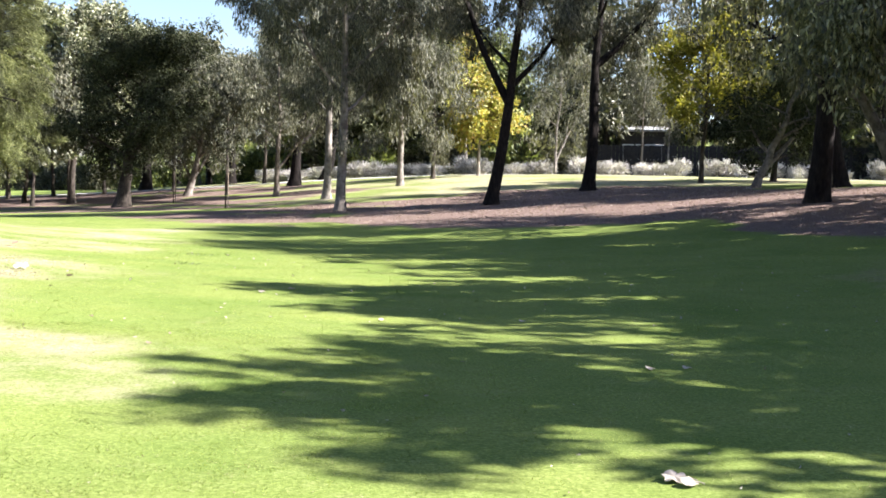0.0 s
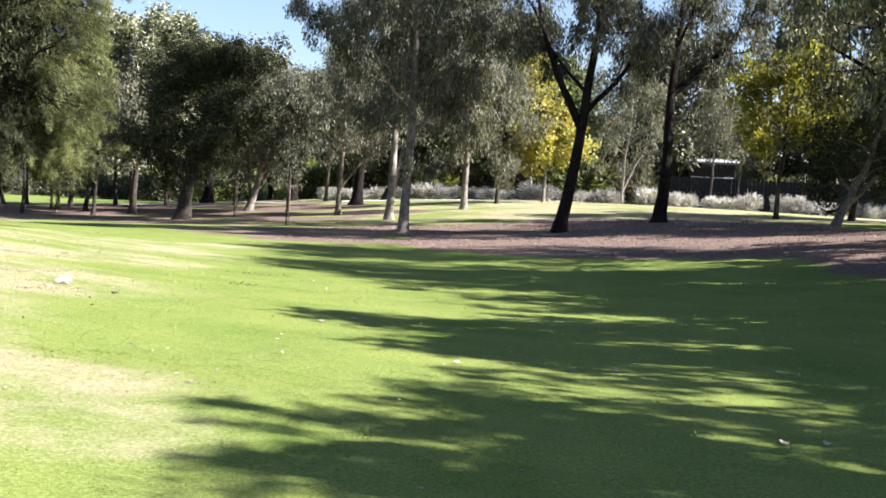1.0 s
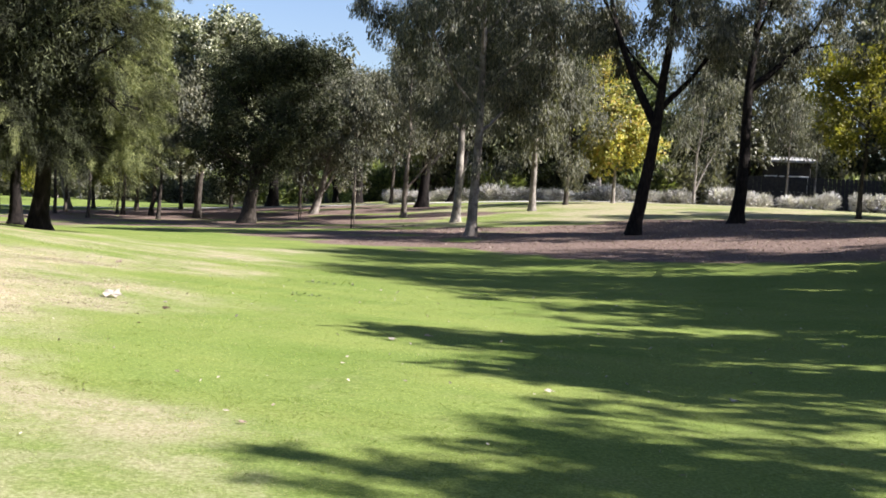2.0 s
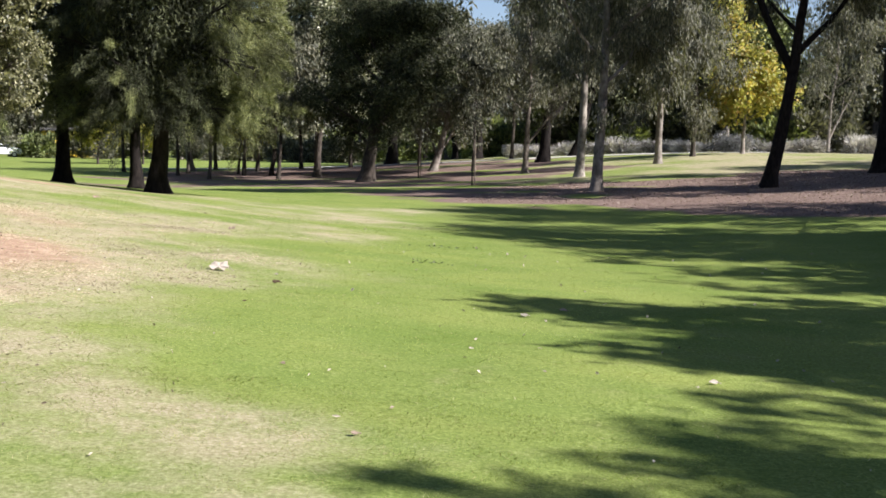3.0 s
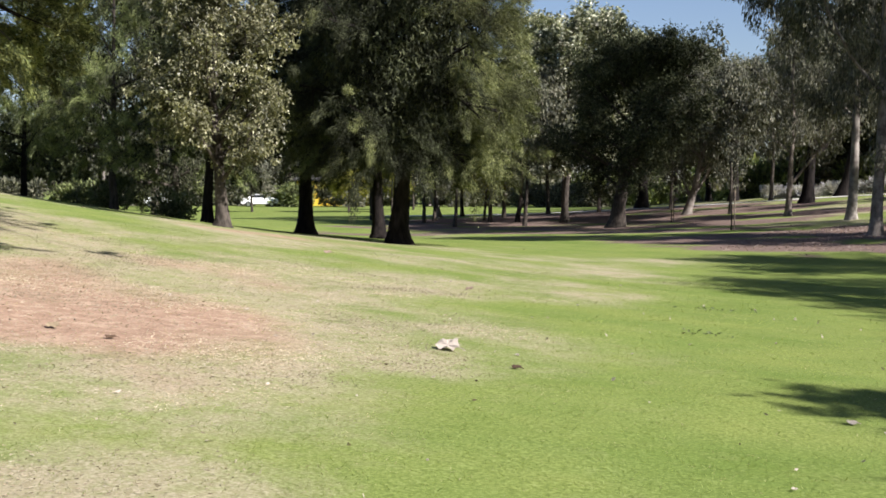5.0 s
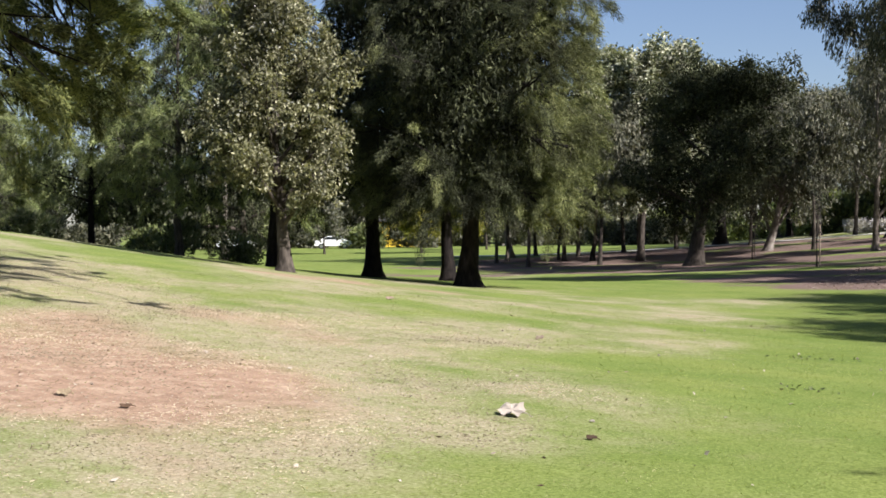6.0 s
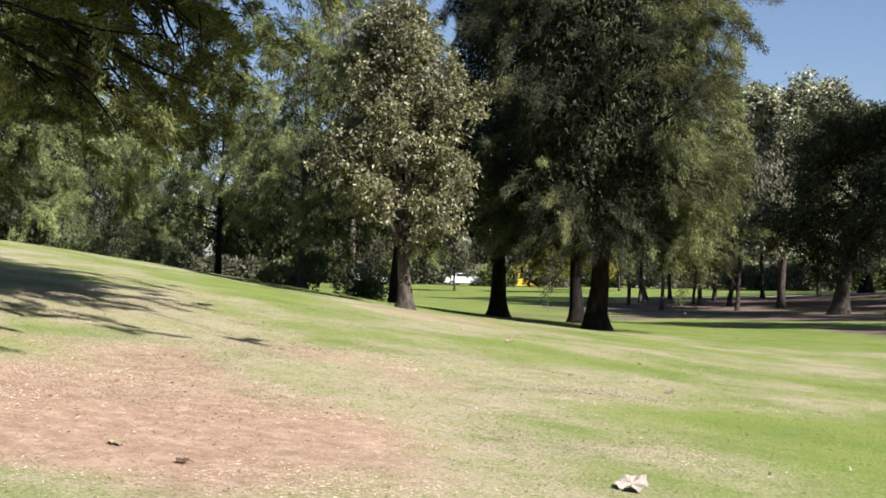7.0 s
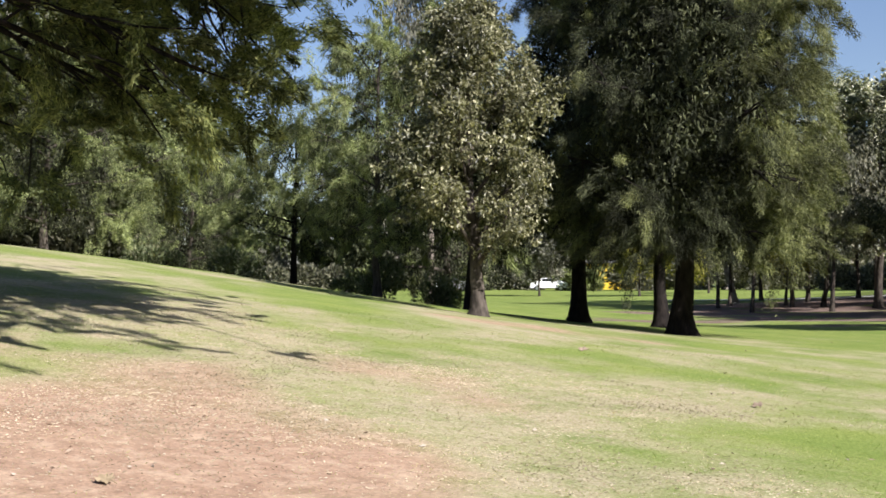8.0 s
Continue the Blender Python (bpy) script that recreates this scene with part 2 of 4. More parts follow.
def step(a, b, v):
    u = np.clip((v - a) / (b - a), 0, 1)
    return u * u * (3 - 2 * u)


def blot(x, y, cx, cy, rx, ry, turn=0.0):
    """1 inside an ellipse, fading to 0 at 1.5 of its radius."""
    c, s = math.cos(radians(turn)), math.sin(radians(turn))
    u, v = (x - cx) * c + (y - cy) * s, -(x - cx) * s + (y - cy) * c
    return 1 - step(0.6, 1.5, np.sqrt((u / rx) ** 2 + (v / ry) ** 2))


def covers(x, y):
    """How much of the turf is dry, bare earth or mulched at x, y."""
    n1, n2, n3 = ripple(x, y, 2.6, 0.4), ripple(x, y, 0.8, 1.9), ripple(x, y, 9.0, 3.3)
    rough = 0.5 * n1 + 0.3 * n2 + 0.2 * n3 - 0.5
    earth = np.maximum(0.8 * blot(x, y, -11.1, 14.8, 4.6, 2.8, -25), 0.85 * blot(x, y, -16.0, 13.8, 5.0, 3.4))
    earth = np.maximum(earth, 0.62 * blot(x, y, 7.0, 16.6, 1.6, 2.6))
    earth = np.maximum(earth, 0.47 * blot(x, y, -14.2, 29.8, 3.4, 1.2, 20))
    earth = np.maximum(earth, 0.4 * blot(x, y, -10.4, 19.4, 2.0, 0.9, -30))
    earth = np.maximum(earth, 0.52 * blot(x, y, -8.3, 15.5, 2.0, 1.0, -20))
    earth = np.maximum(0, earth - 0.5 * blot(x, y, -6.9, 12.4, 1.2, 0.5, -30))
    dry = np.maximum(np.maximum(0.85 * blot(x, y, -9.6, 15.2, 5.6, 3.6, -30), 0.95 * blot(x, y, -12.2, 17.6, 5.4, 3.5, -20)), 0.62 * blot(x, y, -15, 19, 11, 6, -30))
    dry = np.maximum(dry, 0.5 * step(-3.5, -9.0, x) * step(44, 34, y))
    dry = np.maximum(dry, 0.52 * step(-4.5, -9.5, x) * step(14, 18, y) * step(44, 30, y))
    dry = np.maximum(dry, 0.62 * blot(x, y, -2.6, 8.2, 1.0, 0.8))
    dry = np.maximum(dry, 0.42 * blot(x, y, -4.6, 9.4, 2.6, 1.2))
    dry = np.maximum(dry, 0.55 * blot(x, y, -13.2, 29.6, 6, 2.0, 22))
    dry = np.maximum(dry, 0.5 * blot(x, y, -6.2, 12.0, 2.6, 2.2, -20))
    dry = np.maximum(dry, (0.5 + 0.3 * step(-6, 2, x)) * step(48, 58, y) * step(-34, -22, x))
    dry = np.maximum(0, dry - 0.12 * blot(x, y, -12.8, 20.6, 3.0, 0.8, -35))
    mulch = np.maximum(blot(x, y, 8.0, 39.5, 8.5, 7.0, -10), blot(x, y, 5.5, 49, 7.5, 8.0))
    mulch = np.maximum(mulch, blot(x, y, 1.5, 42, 5.0, 6.0, 20))
    mulch = np.maximum(mulch, blot(x, y, 19, 25, 7, 12))
    mulch = np.maximum(mulch, blot(x, y, 12.0, 28.5, 5.0, 8.0))
    mulch = np.maximum(mulch, 0.85 * blot(x, y, -4.6, 48, 8.2, 8.0, 8) * (0.55 + 0.45 * step(0.3, 0.6, ripple(x * 0.4, y, 1.8, 2.0))))
    mulch = np.maximum(mulch, 0.95 * blot(x, y, -18, 66, 13, 14) * (0.35 + 0.65 * step(0.35, 0.65, ripple(x * 0.35, y, 2.4, 5.0))))
    # mulch stripes on the grove floor, also there to paint its shade bands
    mulch = np.maximum(mulch, 0.9 * blot(x, y, -25, 76, 8.5, 16, 15) * (0.45 + 0.55 * step(0.3, 0.6, ripple(x * 0.35, y, 2.1, 7.0))))
    mulch = np.maximum(mulch, 0.9 * blot(x, y, -23, 82, 14, 10) * (0.4 + 0.6 * step(0.3, 0.6, ripple(x * 0.35, y, 2.4, 3.0))))
    grow = lambda v, k: step(0.06, 1.1, v + k * rough * step(0.0, 0.3, v))
    return 0.92 * grow(dry, 1.5), 0.92 * grow(earth, 1.6), step(0.36, 0.62, mulch + 0.8 * rough * (mulch > 0.01))


def spaced(parts):
    """Grid lines: (from, to, step) stretches, joined."""
    out = []
    for a, b, d in parts:
        out.extend(np.arange(a, b, d))
    return np.array(out + [parts[-1][1]])


def fast_mesh(name, verts, faces, mat, smooth=False):
    me = bpy.data.meshes.new(name)
    me.from_pydata(verts, [], faces)
    me.materials.append(mat)
    if smooth:
        me.polygons.foreach_set("use_smooth", np.ones(len(me.polygons), dtype=bool))
    me.update()
    return me


def grid_faces(nx, ny):
    i = np.arange(nx * ny).reshape(ny, nx)
    return np.stack([i[:-1, :-1], i[:-1, 1:], i[1:, 1:], i[1:, :-1]], -1).reshape(-1, 4)


def build_ground():
    xs = spaced([(-3000, -400, 400), (-400, -120, 28), (-120, -40, 4), (-40, -24, 0.8), (-24, 14, 0.2), (14, 40, 0.8), (40, 120, 4), (120, 400, 28), (400, 3000, 400)])
    ys = spaced([(-3000, -400, 400), (-400, -60, 34), (-60, -4, 3), (-4, 40, 0.2), (40, 90, 0.6), (90, 160, 3.5), (160, 400, 24), (400, 3000, 400)])
    gx, gy = np.meshgrid(xs, ys)
    gx, gy = gx.ravel(), gy.ravel()
    verts = np.stack([gx, gy, rise(gx, gy)], 1)
    me = fast_mesh("ground", verts, grid_faces(len(xs), len(ys)), GROUND, True)
    for key, values in zip(("dry", "earth", "mulch"), covers(gx, gy)):
        me.attributes.new(key, "FLOAT", "POINT").data.foreach_set("value", np.ascontiguousarray(values, dtype=np.float32))
    tagged(new("ground", me), "park lawn with dry turf, bare earth and bark mulch", "ground", kind="structure")


build_ground()


# ---- makers ----
def part(name, mesh, parent, label=""):
    ob = new(name, mesh)
    ob.parent = parent
    return tagged(ob, label)


def thing(name, label, category, x, y, z=None, turn=0.0, group=""):
    ob = new(name)
    ob.empty_display_size = 0.3
    ob.matrix_basis = pose(x, y, float(rise(x, y)) if z is None else z, 0, 0, turn)
    return tagged(ob, label, category, group)


def tube(points, radii, sides=8, rng=None, lumps=0.0, cap=True):
    """A tapered tube along points, its rings square to the way."""
    pts = np.asarray(points, float)
    rad = np.asarray(radii, float)
    way = np.gradient(pts, axis=0)
    way /= np.linalg.norm(way, axis=1)[:, None] + 1e-9
    side = np.cross(way, np.array([0.31, 0.95, 0.05]))
    side /= np.linalg.norm(side, axis=1)[:, None] + 1e-9
    other = np.cross(way, side)
    a = np.linspace(0, 2 * math.pi, sides, endpoint=False)
    r = rad[:, None] * np.ones(sides)
    if rng is not None and lumps:
        r = r * (1 + lumps * rng.normal(size=r.shape) * 0.6 + lumps * np.sin(a * 3 + rng.uniform(0, 6))[None, :])
    ring = pts[:, None, :] + r[..., None] * (np.cos(a)[None, :, None] * side[:, None, :] + np.sin(a)[None, :, None] * other[:, None, :])
    verts = ring.reshape(-1, 3)
    n = len(pts)
    i = np.arange(n * sides).reshape(n, sides)
    j = np.roll(i, -1, axis=1)
    faces = np.stack([i[:-1], j[:-1], j[1:], i[1:]], -1).reshape(-1, 4).tolist()
    if cap:
        faces.append(list(range((n - 1) * sides, n * sides)))
    return verts, faces


def joined(pieces):
    verts, faces, base = [], [], 0
    for v, f in pieces:
        verts.append(np.asarray(v))
        faces.extend([[k + base for k in q] for q in f])
        base += len(v)
    return np.concatenate(verts), faces


def leaf_mesh(name, at, along, length, width, mat, rng):
    """Diamond leaves, slightly folded, from their stalk points along their ways."""
    n = len(at)
    along = along / (np.linalg.norm(along, axis=1)[:, None] + 1e-9)
    across = np.cross(along, rng.normal(size=(n, 3)))
    across /= np.linalg.norm(across, axis=1)[:, None] + 1e-9
    lift = np.cross(across, along)
    L = (length * rng.uniform(0.65, 1.35, n))[:, None]
    W = (width * rng.uniform(0.7, 1.3, n))[:, None]
    mid = at + along * L * 0.45
    verts = np.stack([at, mid + across * W / 2 + lift * W * 0.18, at + along * L, mid - across * W / 2 + lift * W * 0.18], 1).reshape(-1, 3)
    faces = np.arange(n * 4).reshape(n, 4)
    return fast_mesh(name, verts, faces, mat)


def needle_mesh(name, at, along, length, width, mat, rng):
    """Slim pointed needles from their roots along their ways."""
    n = len(at)
    along = along / (np.linalg.norm(along, axis=1)[:, None] + 1e-9)
    across = np.cross(along, rng.normal(size=(n, 3)))
    across /= np.linalg.norm(across, axis=1)[:, None] + 1e-9
    L = (length * rng.uniform(0.6, 1.4, n))[:, None]
    W = (width * rng.uniform(0.7, 1.3, n))[:, None]
    verts = np.stack([at - across * W / 2, at + across * W / 2, at + along * L], 1).reshape(-1, 3)
    return fast_mesh(name, verts, np.arange(n * 3).reshape(n, 3), mat)


def bow(start, way, length, rise_by, rng, steps=6, wobble=0.06):
    """A bending branch: it sets off along way and turns up (or down) by rise_by."""
    pts = [np.array(start, float)]
    d = np.array(way, float)
    d /= np.linalg.norm(d)
    for k in range(steps):
        d = d + np.array([0, 0, rise_by / steps]) + rng.normal(size=3) * wobble
        d /= np.linalg.norm(d)
        pts.append(pts[-1] + d * length / steps)
    return np.array(pts)


def on_way(pts, u):
    k = u * (len(pts) - 1)
    i = min(int(k), len(pts) - 2)
    return pts[i] + (pts[i + 1] - pts[i]) * (k - i)


def crown_reach(shape, u):
    """How far out limbs reach, from the crown's foot (u = 0) to its tip (1)."""
    if shape == "round":
        return math.sqrt(max(0.03, 1 - (2 * u - 0.85) ** 2 / 1.4))
    if shape == "cone":
        return 1.0 - 0.72 * u
    if shape == "column":
        return 0.55 + 0.45 * math.sin(math.pi * min(1, u * 1.1 + 0.15))
    if shape == "poplar":
        return 0.5 + 0.6 * math.sin(math.pi * min(1, 0.15 + 0.9 * u)) - 0.2 * u
    return 0.6 + 0.55 * u - 0.55 * max(0, u - 0.6) * 2


def make_tree(name, label, x, y, seed, height, girth, foot, reach, leaves, leaf, bark, shape="round", size=(0.2, 0.07), lean=(0, 0), hang=0.5, limbs=9, clump=0.8, lift=0.25, fork=None, sides=10, turn=0.0, group="", sunk=0.12, flare=1.7, squash=0.75, twigs=3, wander=0.05, plume=0.0, inner=0, sprays=7, lit_side=None):
    """A tree: tapered trunk, bending limbs, twigs, and a crown of single leaves gathered in clumps.
    foot: the height at which the crown begins; reach: its radius; hang: how much leaves droop."""
    rng = np.random.default_rng(seed)
    ob = thing(name, label, "tree", x, y, float(rise(x, y)) - sunk, turn, group)
    top = height * 0.93
    hs = np.concatenate([[0, 0.12, 0.3, 0.6], np.linspace(1.2, top, 10)])
    sway = np.cumsum(rng.normal(size=(len(hs), 2)) * wander * np.sqrt(np.gradient(hs))[:, None], axis=0)
    sway[:4] *= 0.2
    trunk = np.stack([lean[0] * hs / height * 1.0 + sway[:, 0], lean[1] * hs / height + sway[:, 1], hs], 1)
    rad = girth * (1 - 0.86 * (hs / top) ** 0.9) * (1 + (flare - 1) * np.exp(-hs / (girth * 1.3)))
    v, f = tube(trunk, rad, sides, rng, 0.05)
    part("trunk", fast_mesh("trunk", v, f, bark, True), ob)
    centres, twig_tubes = [], []

    def branch(start, way, length, r0, rise_by, spread):
        pts = bow(start, way, length, rise_by, rng)
        v, f = tube(pts, np.linspace(r0, r0 * 0.25, len(pts)), 6, rng, 0.05)
        part("limb", fast_mesh("limb", v, f, bark, True), ob)
        for u in (0.55, 0.8, 1.0):
            centres.append((on_way(pts, u), spread * rng.uniform(0.8, 1.2)))
        for _ in range(twigs):
            u = rng.uniform(0.35, 0.98)
            d = (pts[-1] - pts[0]) / length + rng.normal(size=3) * 0.55
            tp = bow(on_way(pts, u), d, length * rng.uniform(0.25, 0.45), rise_by * 0.5, rng, 4, 0.12)
            twig_tubes.append(tube(tp, np.linspace(r0 * 0.35, 0.008, len(tp)), 4))
            centres.append((tp[-1], spread * rng.uniform(0.7, 1.1)))

    angle = rng.uniform(0, 6.28)
    for k in range(limbs):
        u = (k + 0.5) / limbs
        h = foot + (top - foot) * u * 0.96
        angle += 2.4 + rng.normal() * 0.3
        out = reach * crown_reach(shape, u) * rng.uniform(0.82, 1.12)
        start = np.array([np.interp(h * 0.94, hs, trunk[:, 0]), np.interp(h * 0.94, hs, trunk[:, 1]), h * 0.94])
        r0 = max(0.02, np.interp(h, hs, rad) * 0.5)
        branch(start, (math.cos(angle), math.sin(angle), lift + 0.5 * u), out, r0, -0.5 * hang if lift < 0.4 else 0.3, clump)
    if fork:
        for h, bearing, length, up, r0, *droop in fork:
            start = np.array([np.interp(h, hs, trunk[:, 0]), np.interp(h, hs, trunk[:, 1]), h])
            b = radians(bearing)
            branch(start, (math.cos(b), math.sin(b), up), length, r0, droop[0] if droop else 0.35, clump)
    centres.append((trunk[-1], clump))
    if shape in ("column", "poplar"):
        for h in np.arange(foot + 0.4, top, 0.8):
            centres.append((np.array([np.interp(h, hs, trunk[:, 0]), np.interp(h, hs, trunk[:, 1]), h]) + rng.normal(size=3) * 0.45, clump))
    if twig_tubes:
        v, f = joined(twig_tubes)
        tagged(part("twig_mass", fast_mesh("twig_mass", v, f, bark), ob), kind="stuff")
    if plume:
        # feathery foliage: hanging sprays of needles, round a dense core coloured dark as inner shade
        per = 2
        mids = np.repeat(np.array([c for c, _ in centres]), per, axis=0)
        wide = np.repeat(np.array([s for _, s in centres]), per)[:, None]
        n = len(mids)
        root = mids + rng.normal(size=(n, 3)) * wide * 0.3
        out = root - np.stack([np.interp(root[:, 2], hs, trunk[:, 0]), np.interp(root[:, 2], hs, trunk[:, 1]), root[:, 2]], 1)
        out /= np.linalg.norm(out, axis=1)[:, None] + 0.3
        way = out * 0.8 + rng.normal(size=(n, 3)) * 0.5 + np.array([0, 0, -0.6 * hang])
        way /= np.linalg.norm(way, axis=1)[:, None]
        long = plume * rng.uniform(0.6, 1.35, n)
        pick = rng.integers(0, n, leaves)
        s = rng.uniform(0, 1, leaves)
        at = root[pick] + way[pick] * (long[pick] * s)[:, None] + rng.normal(size=(leaves, 3)) * (0.12 * long[pick] * (1 - 0.5 * s))[:, None]
        at[:, 2] -= 0.2 * long[pick] * s**2
        at[:, 2] = np.maximum(at[:, 2], 0.5)
        along = way[pick] + rng.normal(size=(leaves, 3)) * 0.6
        along[:, 2] -= hang * (0.4 + 0.5 * s)
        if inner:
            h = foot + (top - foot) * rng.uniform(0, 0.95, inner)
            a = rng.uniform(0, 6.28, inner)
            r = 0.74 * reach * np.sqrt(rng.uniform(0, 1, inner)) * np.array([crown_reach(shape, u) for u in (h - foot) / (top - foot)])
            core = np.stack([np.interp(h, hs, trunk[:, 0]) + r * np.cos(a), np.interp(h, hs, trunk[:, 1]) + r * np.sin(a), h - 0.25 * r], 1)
            part("inner_foliage", needle_mesh("inner_foliage", core, rng.normal(size=(inner, 3)) * 0.6 + np.array([0, 0, -0.8]), 0.2, 0.045, LEAF_OAK_SHADE, rng), ob)
        if lit_side is not None:
            # light-green sprays painted as sunlit: most on the sun's side, a few all round
            b = radians(lit_side)
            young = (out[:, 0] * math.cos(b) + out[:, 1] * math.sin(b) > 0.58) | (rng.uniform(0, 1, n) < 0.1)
            lit_needles = young[pick]
            part("sunlit_foliage", needle_mesh("sunlit_foliage", at[lit_needles], along[lit_needles], size[0], size[1], LEAF_OAK_LIT, rng), ob, "olive-green needle sprays in a painted sunlit tone")
            at, along = at[~lit_needles], along[~lit_needles]
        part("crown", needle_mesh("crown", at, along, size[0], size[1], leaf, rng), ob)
        return ob
    pick = rng.integers(0, len(centres), leaves)
    mids = np.array([c for c, _ in centres])[pick]
    size_of = np.array([s for _, s in centres])[pick]
    # every clump is a handful of sprays, each a loose drooping tuft of leaves
    heart = rng.normal(size=(len(centres), sprays, 3))
    heart /= np.linalg.norm(heart, axis=2)[..., None]
    heart *= rng.uniform(0.2, 1.0, (len(centres), sprays, 1)) ** 0.5
    tuft = rng.uniform(0.16, 0.34, (len(centres), sprays))
    which = np.minimum((sprays * rng.uniform(0, 1, leaves) ** 1.25).astype(int), sprays - 1)
    fall = rng.uniform(0, 1, leaves)
    off = heart[pick, which] + np.clip(rng.normal(size=(leaves, 3)), -1.7, 1.7) * (tuft[pick, which] * (1 - 0.4 * fall))[:, None]
    off *= size_of[:, None]
    off[:, 2] *= squash
    off[:, 2] -= hang * 0.75 * size_of * fall
    at = mids + off
    at[:, 2] = np.maximum(at[:, 2], 0.45)
    along = rng.normal(size=(leaves, 3)) * (1 - 0.72 * hang) + off * 0.5 / (size_of[:, None] + 0.1)
    along[:, 2] -= 1.5 * hang
    part("crown", leaf_mesh("crown", at, along, size[0], size[1], leaf, rng), ob)
    return ob


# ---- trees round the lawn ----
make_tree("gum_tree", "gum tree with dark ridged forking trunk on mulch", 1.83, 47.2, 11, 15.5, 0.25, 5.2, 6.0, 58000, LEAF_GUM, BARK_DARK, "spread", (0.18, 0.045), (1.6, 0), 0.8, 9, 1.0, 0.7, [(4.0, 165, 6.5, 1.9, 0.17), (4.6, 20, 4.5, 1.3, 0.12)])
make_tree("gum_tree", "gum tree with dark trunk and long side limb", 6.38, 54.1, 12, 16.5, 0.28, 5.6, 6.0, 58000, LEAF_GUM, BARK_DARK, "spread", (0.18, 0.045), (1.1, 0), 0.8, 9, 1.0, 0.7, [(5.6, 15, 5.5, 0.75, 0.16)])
make_tree("gum_tree", "tall gum tree with pale smooth straight trunk", -5.77, 59.8, 13, 17.0, 0.21, 4.2, 5.4, 78000, LEAF_GUM, BARK_PALE, "column", (0.19, 0.05), (0.2, 0), 0.9, 14, 0.95, 0.5, wander=0.02)
make_tree("gum_tree", "tall gum tree with pale smooth straight trunk", -4.05, 47.8, 14, 16.0, 0.2, 3.8, 5.0, 80000, LEAF_GUM, BARK_PALE, "column", (0.17, 0.045), (0.1, 0), 0.9, 14, 0.95, 0.5, wander=0.02)
make_tree("gum_tree", "slender white-trunked gum tree with drooping leaves", -2.47, 68.8, 15, 15.0, 0.2, 3.4, 3.6, 19000, LEAF_GREYGUM, BARK_PALE, "column", (0.3, 0.085), (0.2, 0), 0.9, 13, 0.95, 0.5, wander=0.02)
make_tree("gum_tree", "small grey-trunked forked tree", -9.3, 67.5, 16, 9.5, 0.17, 3.0, 2.8, 9000, LEAF_GREYGUM, BARK_GREY, "spread", (0.22, 0.055), (0.3, 0), 0.7, 8, 0.9, 0.7, [(1.6, 25, 3.6, 1.2, 0.08)])
make_tree("gum_tree", "dark-trunked gum tree leaning over litter", -9.9, 80.5, 17, 11.0, 0.36, 4.4, 4.4, 12000, LEAF_GUM, BARK_DARK, "spread", (0.26, 0.065), (1.8, 0), 0.7, 9, 1.1, 0.6, [(2.6, 20, 4.5, 1.1, 0.17)])
make_tree("gum_tree", "dark-trunked gum tree leaning over litter", -8.6, 88.0, 18, 13.0, 0.34, 4.4, 4.4, 11000, LEAF_GUM, BARK_DARK, "spread", (0.28, 0.07), (2.4, 0), 0.7, 9, 1.1, 0.6)
make_tree("gum_tree", "dark straight-trunked gum tree", -16.4, 94.0, 19, 10.0, 0.32, 5.0, 4.4, 11000, LEAF_GREYGUM, BARK_DARK, "column", (0.28, 0.07), (0.2, 0), 0.8, 10, 1.1, 0.5)
make_tree("dense_tree", "dense dark evergreen tree with low round crown", -17.06, 64.6, 21, 9.5, 0.36, 1.9, 3.5, 66000, LEAF_DARK, BARK_BROWN, "round", (0.15, 0.065), (1.5, 0), 0.35, 22, 1.15, 0.4, twigs=5)
make_tree("blossom_tree", "broad evergreen tree tipped with pale blossom", -22.3, 73.0, 22, 11.6, 0.22, 2.6, 5.0, 44000, LEAF_BLOSSOM, BARK_BROWN, "round", (0.22, 0.12), (0.2, 0), 0.3, 20, 0.95, 0.55, twigs=4)
make_tree("blossom_tree", "grey-green tree with pale leaning trunk", -16.2, 77.0, 23, 8.6, 0.24, 2.4, 3.2, 19000, LEAF_GREYGUM, BARK_PALE, "round", (0.24, 0.08), (1.9, 0), 0.5, 11, 1.1, 0.6, [(1.2, 30, 4.0, 1.4, 0.12), (1.0, 150, 3.2, 1.3, 0.1)])
make_tree("gum_tree", "dark-trunked gum tree behind the dense tree", -22.5, 92.0, 24, 13.0, 0.4, 4.0, 4.6, 11000, LEAF_DARK, BARK_DARK, "round", (0.28, 0.09), (0, 0), 0.5, 11, 1.2, 0.5)
make_tree("gum_tree", "thin dark-trunked tree over leaf litter", -26.2, 76.0, 25, 9.0, 0.15, 3.0, 2.6, 6000, LEAF_DARK, BARK_BROWN, "round", (0.24, 0.09), (0.2, 0), 0.5, 8, 1.0, 0.5)
make_tree("autumn_tree", "small tree with yellow leaves under taller trees", -29.5, 79.0, 26, 6.0, 0.1, 1.6, 2.4, 5000, LEAF_LIME, BARK_BROWN, "round", (0.22, 0.13), (0, 0), 0.3, 8, 0.8, 0.4)
make_tree("gum_tree", "leaning tree with white flaking base", -35.5, 85.5, 27, 9.0, 0.24, 3.0, 3.4, 9000, LEAF_DARK, BARK_PALE, "round", (0.26, 0.1), (-2.0, 0), 0.5, 9, 1.1, 0.5)
make_tree("sapling", "thin young tree tied to a stake", -9.87, 55.1, 28, 4.2, 0.035, 1.9, 0.8, 700, LEAF_GUM, BARK_BROWN, "column", (0.14, 0.05), (0, 0), 0.4, 6, 0.35, 0.6, sides=6, sunk=0.03)
